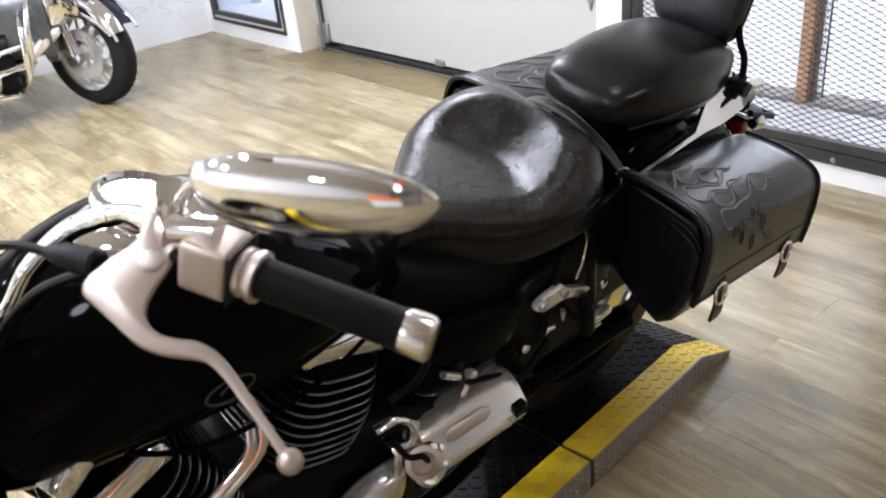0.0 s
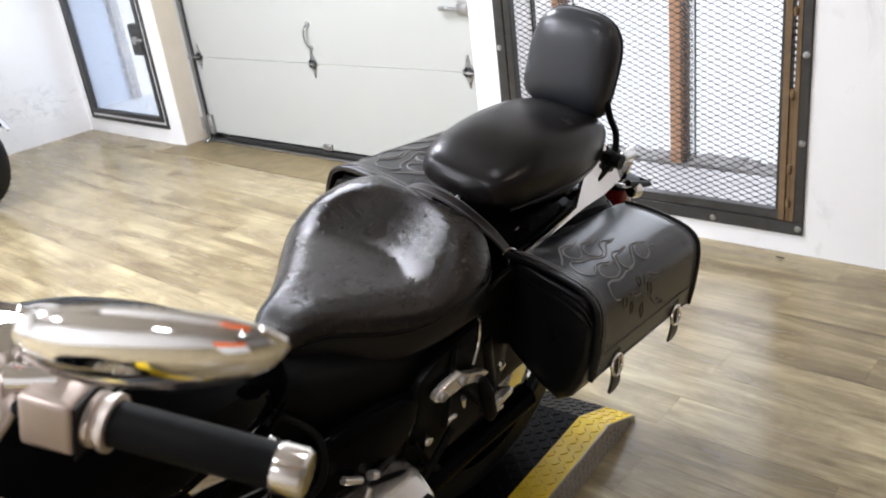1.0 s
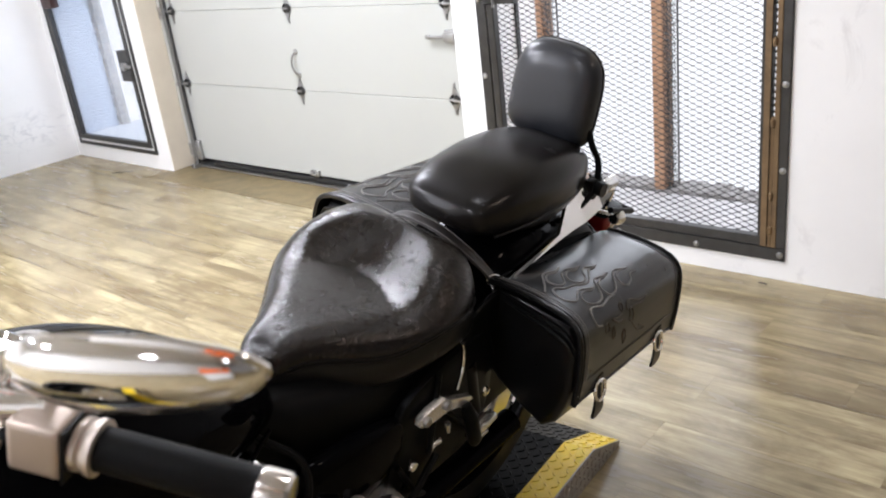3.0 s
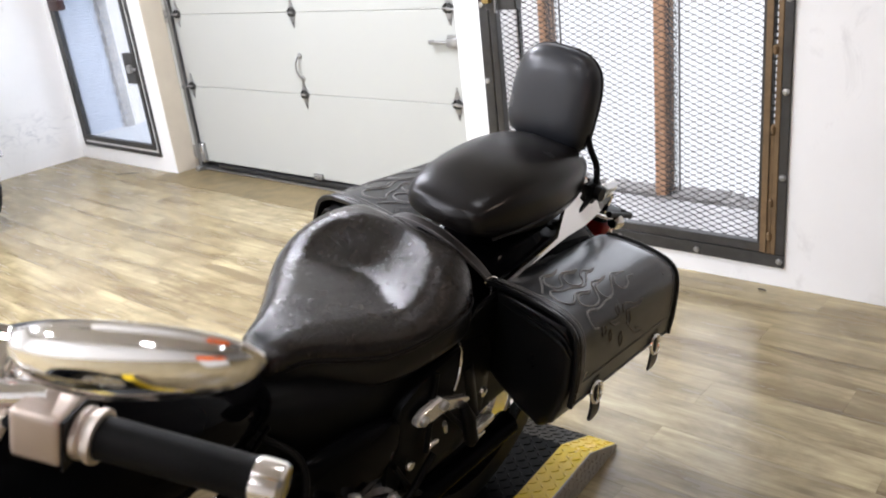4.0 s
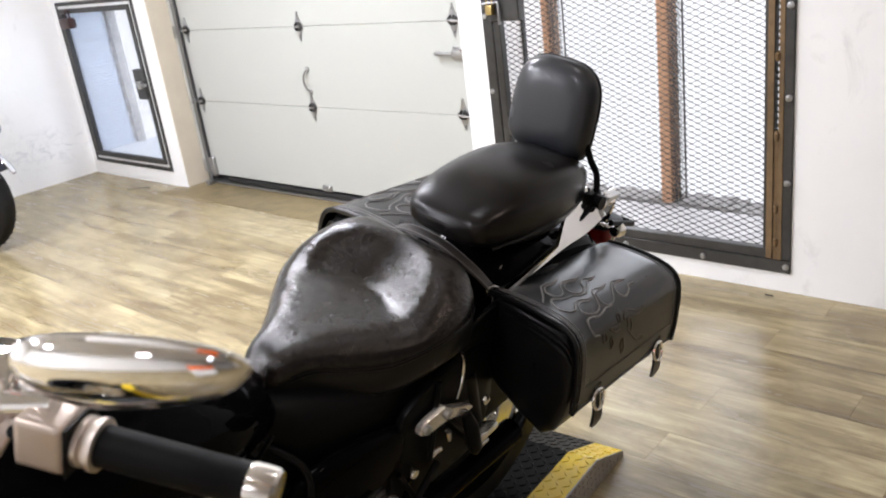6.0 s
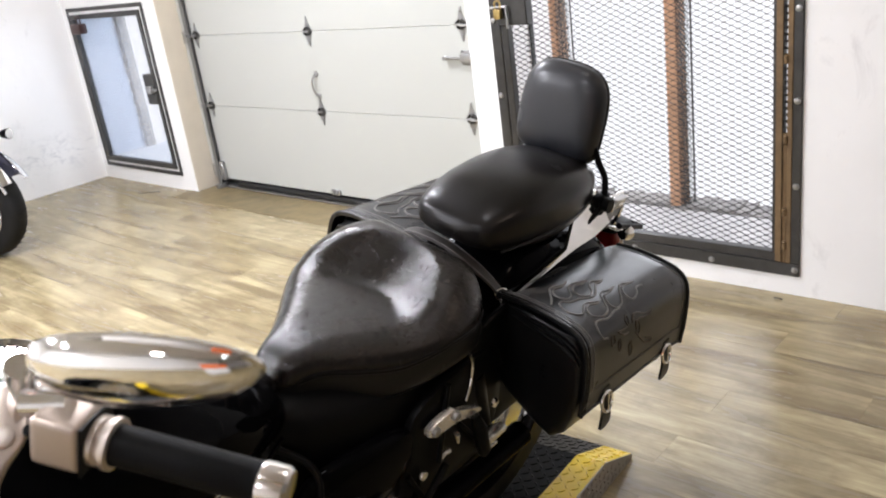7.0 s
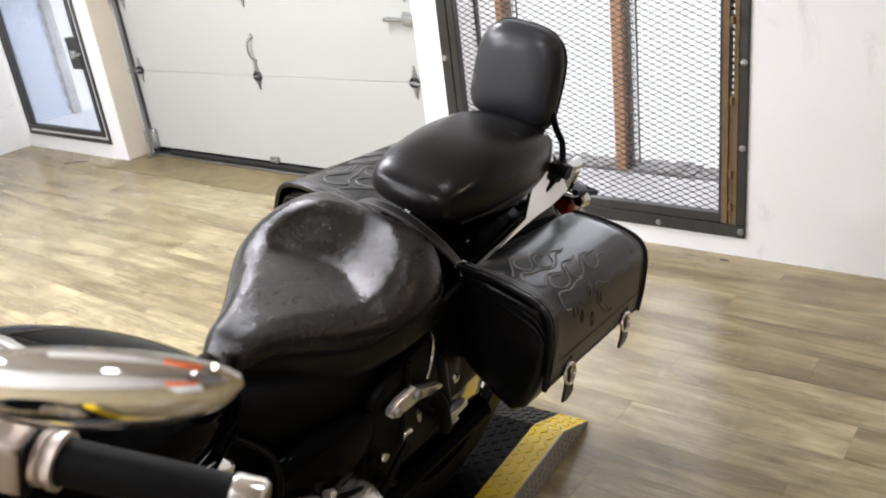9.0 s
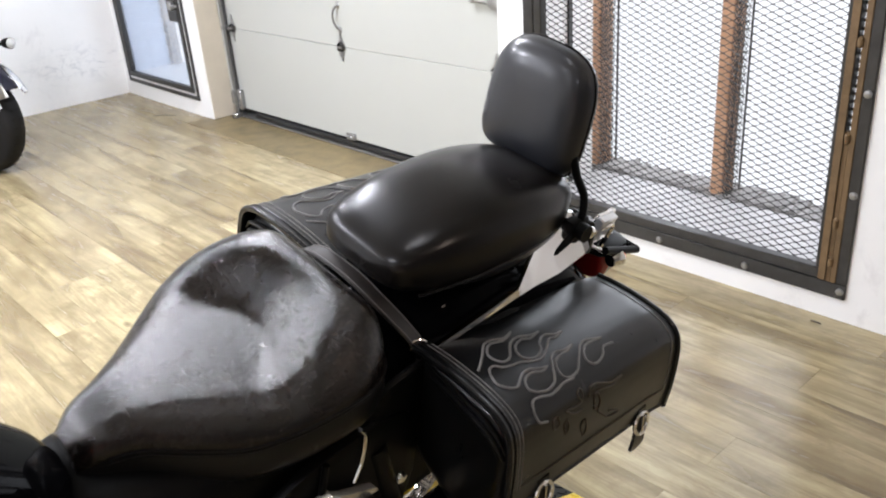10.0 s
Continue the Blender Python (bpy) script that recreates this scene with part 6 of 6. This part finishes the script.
for s in (-1, 1):
    part("cover_trim", tube(curve([TF @ Vector(p) for p in ((0.10, s * 0.152, 0.60), (0.03, s * 0.168, 0.70), (-0.02, s * 0.170, 0.86), (0.02, s * 0.165, 1.0))]), 0.008, 8), CHROME, tourer)
part("nacelle", nac, BLUE_PAINT, tourer, "dark blue headlight nacelle")
part("crash_panel", hull([(-0.17, 0.06, 0.42, 0.64, 0), (-0.24, 0.13, 0.34, 0.72, 0), (-0.40, 0.17, 0.28, 0.76, 0), (-0.62, 0.17, 0.30, 0.74, 0), (-0.90, 0.10, 0.34, 0.66, 0)], 24, 3), GREY_ENGINE, tourer, "dull grey engine block")
part("lower_cowl", hull([(-0.30, 0.018, 0.36, 0.40, -0.135), (-0.26, 0.034, 0.36, 0.44, -0.135), (-0.18, 0.036, 0.41, 0.49, -0.130), (-0.12, 0.020, 0.46, 0.50, -0.125)], 20, 2.4), COVER, tourer, "bright leaf-shaped leg shield")
part("fork_shroud", hull([(-0.19, 0.03, 0.50, 0.68, -0.10), (-0.15, 0.06, 0.50, 0.72, -0.10), (-0.08, 0.06, 0.52, 0.72, -0.10), (-0.05, 0.03, 0.54, 0.70, -0.10)], 20, 3), CHROME, tourer, "chrome fork shroud")
part("side_rail", tube(curve([(-0.28, -0.16, 0.345), (-0.50, -0.20, 0.305), (-0.85, -0.26, 0.26), (-1.3, -0.28, 0.25)]), 0.018, 12), CHROME, tourer, "long chrome side rail")
part("side_rail", tube(curve([(-0.27, -0.16, 0.445), (-0.48, -0.19, 0.415), (-0.85, -0.22, 0.40)]), 0.014, 12), COVER, tourer)
part("engine_guard_bar", tube(curve([(-0.20, -0.10, 0.72), (-0.24, -0.26, 0.66), (-0.27, -0.33, 0.52), (-0.30, -0.28, 0.36), (-0.40, -0.14, 0.28)]), 0.017, 12), CHROME, tourer, "chrome engine guard bar")
part("lamp_bar", tube([TF @ Vector((0.15, y, 0.68)) for y in (-0.21, 0.21)], 0.011, 10), CHROME, tourer)
part("handlebar", tube(curve([TF @ Vector(p) for p in ((-0.55, -0.42, 0.98), (-0.40, -0.38, 1.05), (-0.25, -0.12, 1.04), (-0.25, 0.12, 1.04), (-0.40, 0.38, 1.05), (-0.55, 0.42, 0.98))]), 0.0125, 10), CHROME, tourer)
part("windscreen", loft([[TF @ Vector((-0.10 - 0.16 * (z - 0.95) - 0.12 * (y / 0.25) ** 2 + d, y, z)) for y in (-0.25, -0.17, -0.08, 0, 0.08, 0.17, 0.25)] + [TF @ Vector((-0.104 - 0.16 * (z - 0.95) - 0.12 * (y / 0.25) ** 2 + d, y, z)) for y in (0.25, 0.17, 0.08, 0, -0.08, -0.17, -0.25)] for z, d in ((0.95, 0), (1.1, 0), (1.25, 0), (1.38, 0))]), Mat("windscreen_acrylic", Base_Color=(0.9, 0.92, 0.93, 1), Transmission_Weight=1.0, Roughness=0.02, IOR=1.45).m, tourer)
part("fuel_tank", hull([(-0.42, 0.06, 0.72, 0.86, 0), (-0.48, 0.13, 0.68, 0.93, 0), (-0.62, 0.165, 0.66, 0.95, 0), (-0.78, 0.14, 0.67, 0.90, 0), (-0.92, 0.08, 0.69, 0.80, 0)], 28, 2.4), BLUE_PAINT, tourer, "dark blue fuel tank")
part("seat", hull([(-0.90, 0.06, 0.66, 0.76, 0), (-1.0, 0.13, 0.62, 0.76, 0), (-1.18, 0.17, 0.60, 0.74, 0), (-1.30, 0.15, 0.62, 0.82, 0), (-1.5, 0.13, 0.68, 0.86, 0), (-1.62, 0.08, 0.70, 0.82, 0)], 24, 3), PAD_LEATHER, tourer, "black leather seat")
part("engine", join(hull([(-0.40, 0.10, 0.22, 0.42, 0), (-0.50, 0.17, 0.17, 0.50, 0), (-0.80, 0.18, 0.16, 0.52, 0), (-1.02, 0.13, 0.2, 0.45, 0)], 24, 4)), ENGINE, tourer)
for x, t in ((-0.60, 26), (-0.78, -26)):
    m2 = Matrix.Translation((x, 0, 0.44)) @ Matrix.Rotation(radians(t), 4, "Y")
    part("cylinder", join(*(box(-0.085, 0.085, -0.13, 0.13, 0.015 + 0.022 * k, 0.027 + 0.022 * k, 0.004, 1, m2) for k in range(9))), SATIN, tourer, "finned alloy cylinder")
for s in (-1, 1):
    part("engine_cover", lathe([(0.12, 0), (0.12, 0.02), (0.10, 0.045), (0.04, 0.055)], 32, toward((-0.72, s * 0.17, 0.33), (0, s, 0))), CHROME, tourer, "chrome engine cover")
    part("engine_guard", tube(curve([(-0.30, s * 0.06, 0.62), (-0.30, s * 0.26, 0.58), (-0.31, s * 0.33, 0.42), (-0.34, s * 0.27, 0.25), (-0.42, s * 0.08, 0.20)]), 0.016, 12), CHROME, tourer, "chrome engine guard")
    part("floorboard", box(-0.72, -0.40, s * 0.30 - 0.055, s * 0.30 + 0.055, 0.20, 0.222, 0.006, 2), CHROME, tourer, "chrome floorboard")
    part("exhaust", tube(curve([(-0.50, s * 0.14, 0.42), (-0.55, s * 0.22, 0.22), (-0.9, s * 0.23, 0.17), (-1.4, s * 0.24, 0.20), (-1.95, s * 0.25, 0.24)]), 0.036, 14), CHROME, tourer, "chrome exhaust")
    part("saddlebag", box(-1.95, -1.42, s * 0.27 - 0.09, s * 0.27 + 0.09, 0.36, 0.66, 0.05, 4), BLUE_PAINT, tourer, "hard blue saddlebag")
part("frame", join(tube(curve([(-0.24, 0, 0.80), (-0.36, 0, 0.45), (-0.46, 0, 0.16), (-1.0, 0, 0.16), (-1.15, 0, 0.5)]), 0.022, 10), tube([(-0.22, 0, 0.88), (-0.9, 0, 0.68), (-1.5, 0, 0.66)], 0.024, 10)), PLASTIC, tourer)
part("rear_fender", hull([(-1.35, 0.09, 0.56, 0.70, 0), (-1.6, 0.10, 0.56, 0.72, 0), (-1.9, 0.10, 0.42, 0.66, 0), (-2.0, 0.05, 0.34, 0.5, 0)], 20, 3), BLUE_PAINT, tourer)
wheel(tourer, Matrix.Translation((-1.66, 0, 0.32)), 0.32, 0.16, (TYRE, CHROME))

# ---- floor boards ----
BW, GAP = 0.148, 0.0004
boards = {}


def board_mesh(length):
    key = round(length, 3)
    if key not in boards:
        bm = box(0, BW - GAP, 0, length - GAP, -0.006, 0.0, 0.0002, 1)
        me = bpy.data.meshes.new("plank")
        bm.to_mesh(me)
        bm.free()
        me.materials.append(PLANK)
        boards[key] = me
    return boards[key]


def lay(x0, x1, y0, y1):
    """Rows of boards along y with staggered ends; yields place and length."""
    rng = random.Random(7)
    rows = int(math.ceil((x1 - x0) / BW))
    for r in range(rows):
        x = x1 - (r + 1) * BW
        y = y0 - rng.random() * 1.2
        while y < y1:
            a, b = max(y, y0), min(y + 1.22, y1)
            if b - a > 0.02:
                yield x, a, b - a
            y += 1.22


for x, y, n in lay(0.5, WX + 0.148, 0.0, WY):
    p = new("plank", board_mesh(n))
    p.parent, p.location = floor, (x, y, 0)
verts, faces = [], []
for area in ((BX, 0.358, BY, WY), (0.5, WX + 0.148, BY, 0.0)):
    for x, y, n in lay(*area):
        i = len(verts)
        verts += [(x, y, 0), (x + BW - GAP, y, 0), (x + BW - GAP, y + n - GAP, 0), (x, y + n - GAP, 0), (x, y, -0.003), (x + BW - GAP, y, -0.003), (x + BW - GAP, y + n - GAP, -0.003), (x, y + n - GAP, -0.003)]
        faces += [(i, i + 1, i + 2, i + 3), (i + 4, i + 5, i + 1, i), (i + 5, i + 6, i + 2, i + 1), (i + 6, i + 7, i + 3, i + 2), (i + 7, i + 4, i, i + 3)]
me = bpy.data.meshes.new("far_planks")
me.from_pydata(verts, [], faces)
me.materials.append(PLANK)
far = new("far_planks", me)
far.parent = floor
far["kind"] = "stuff"
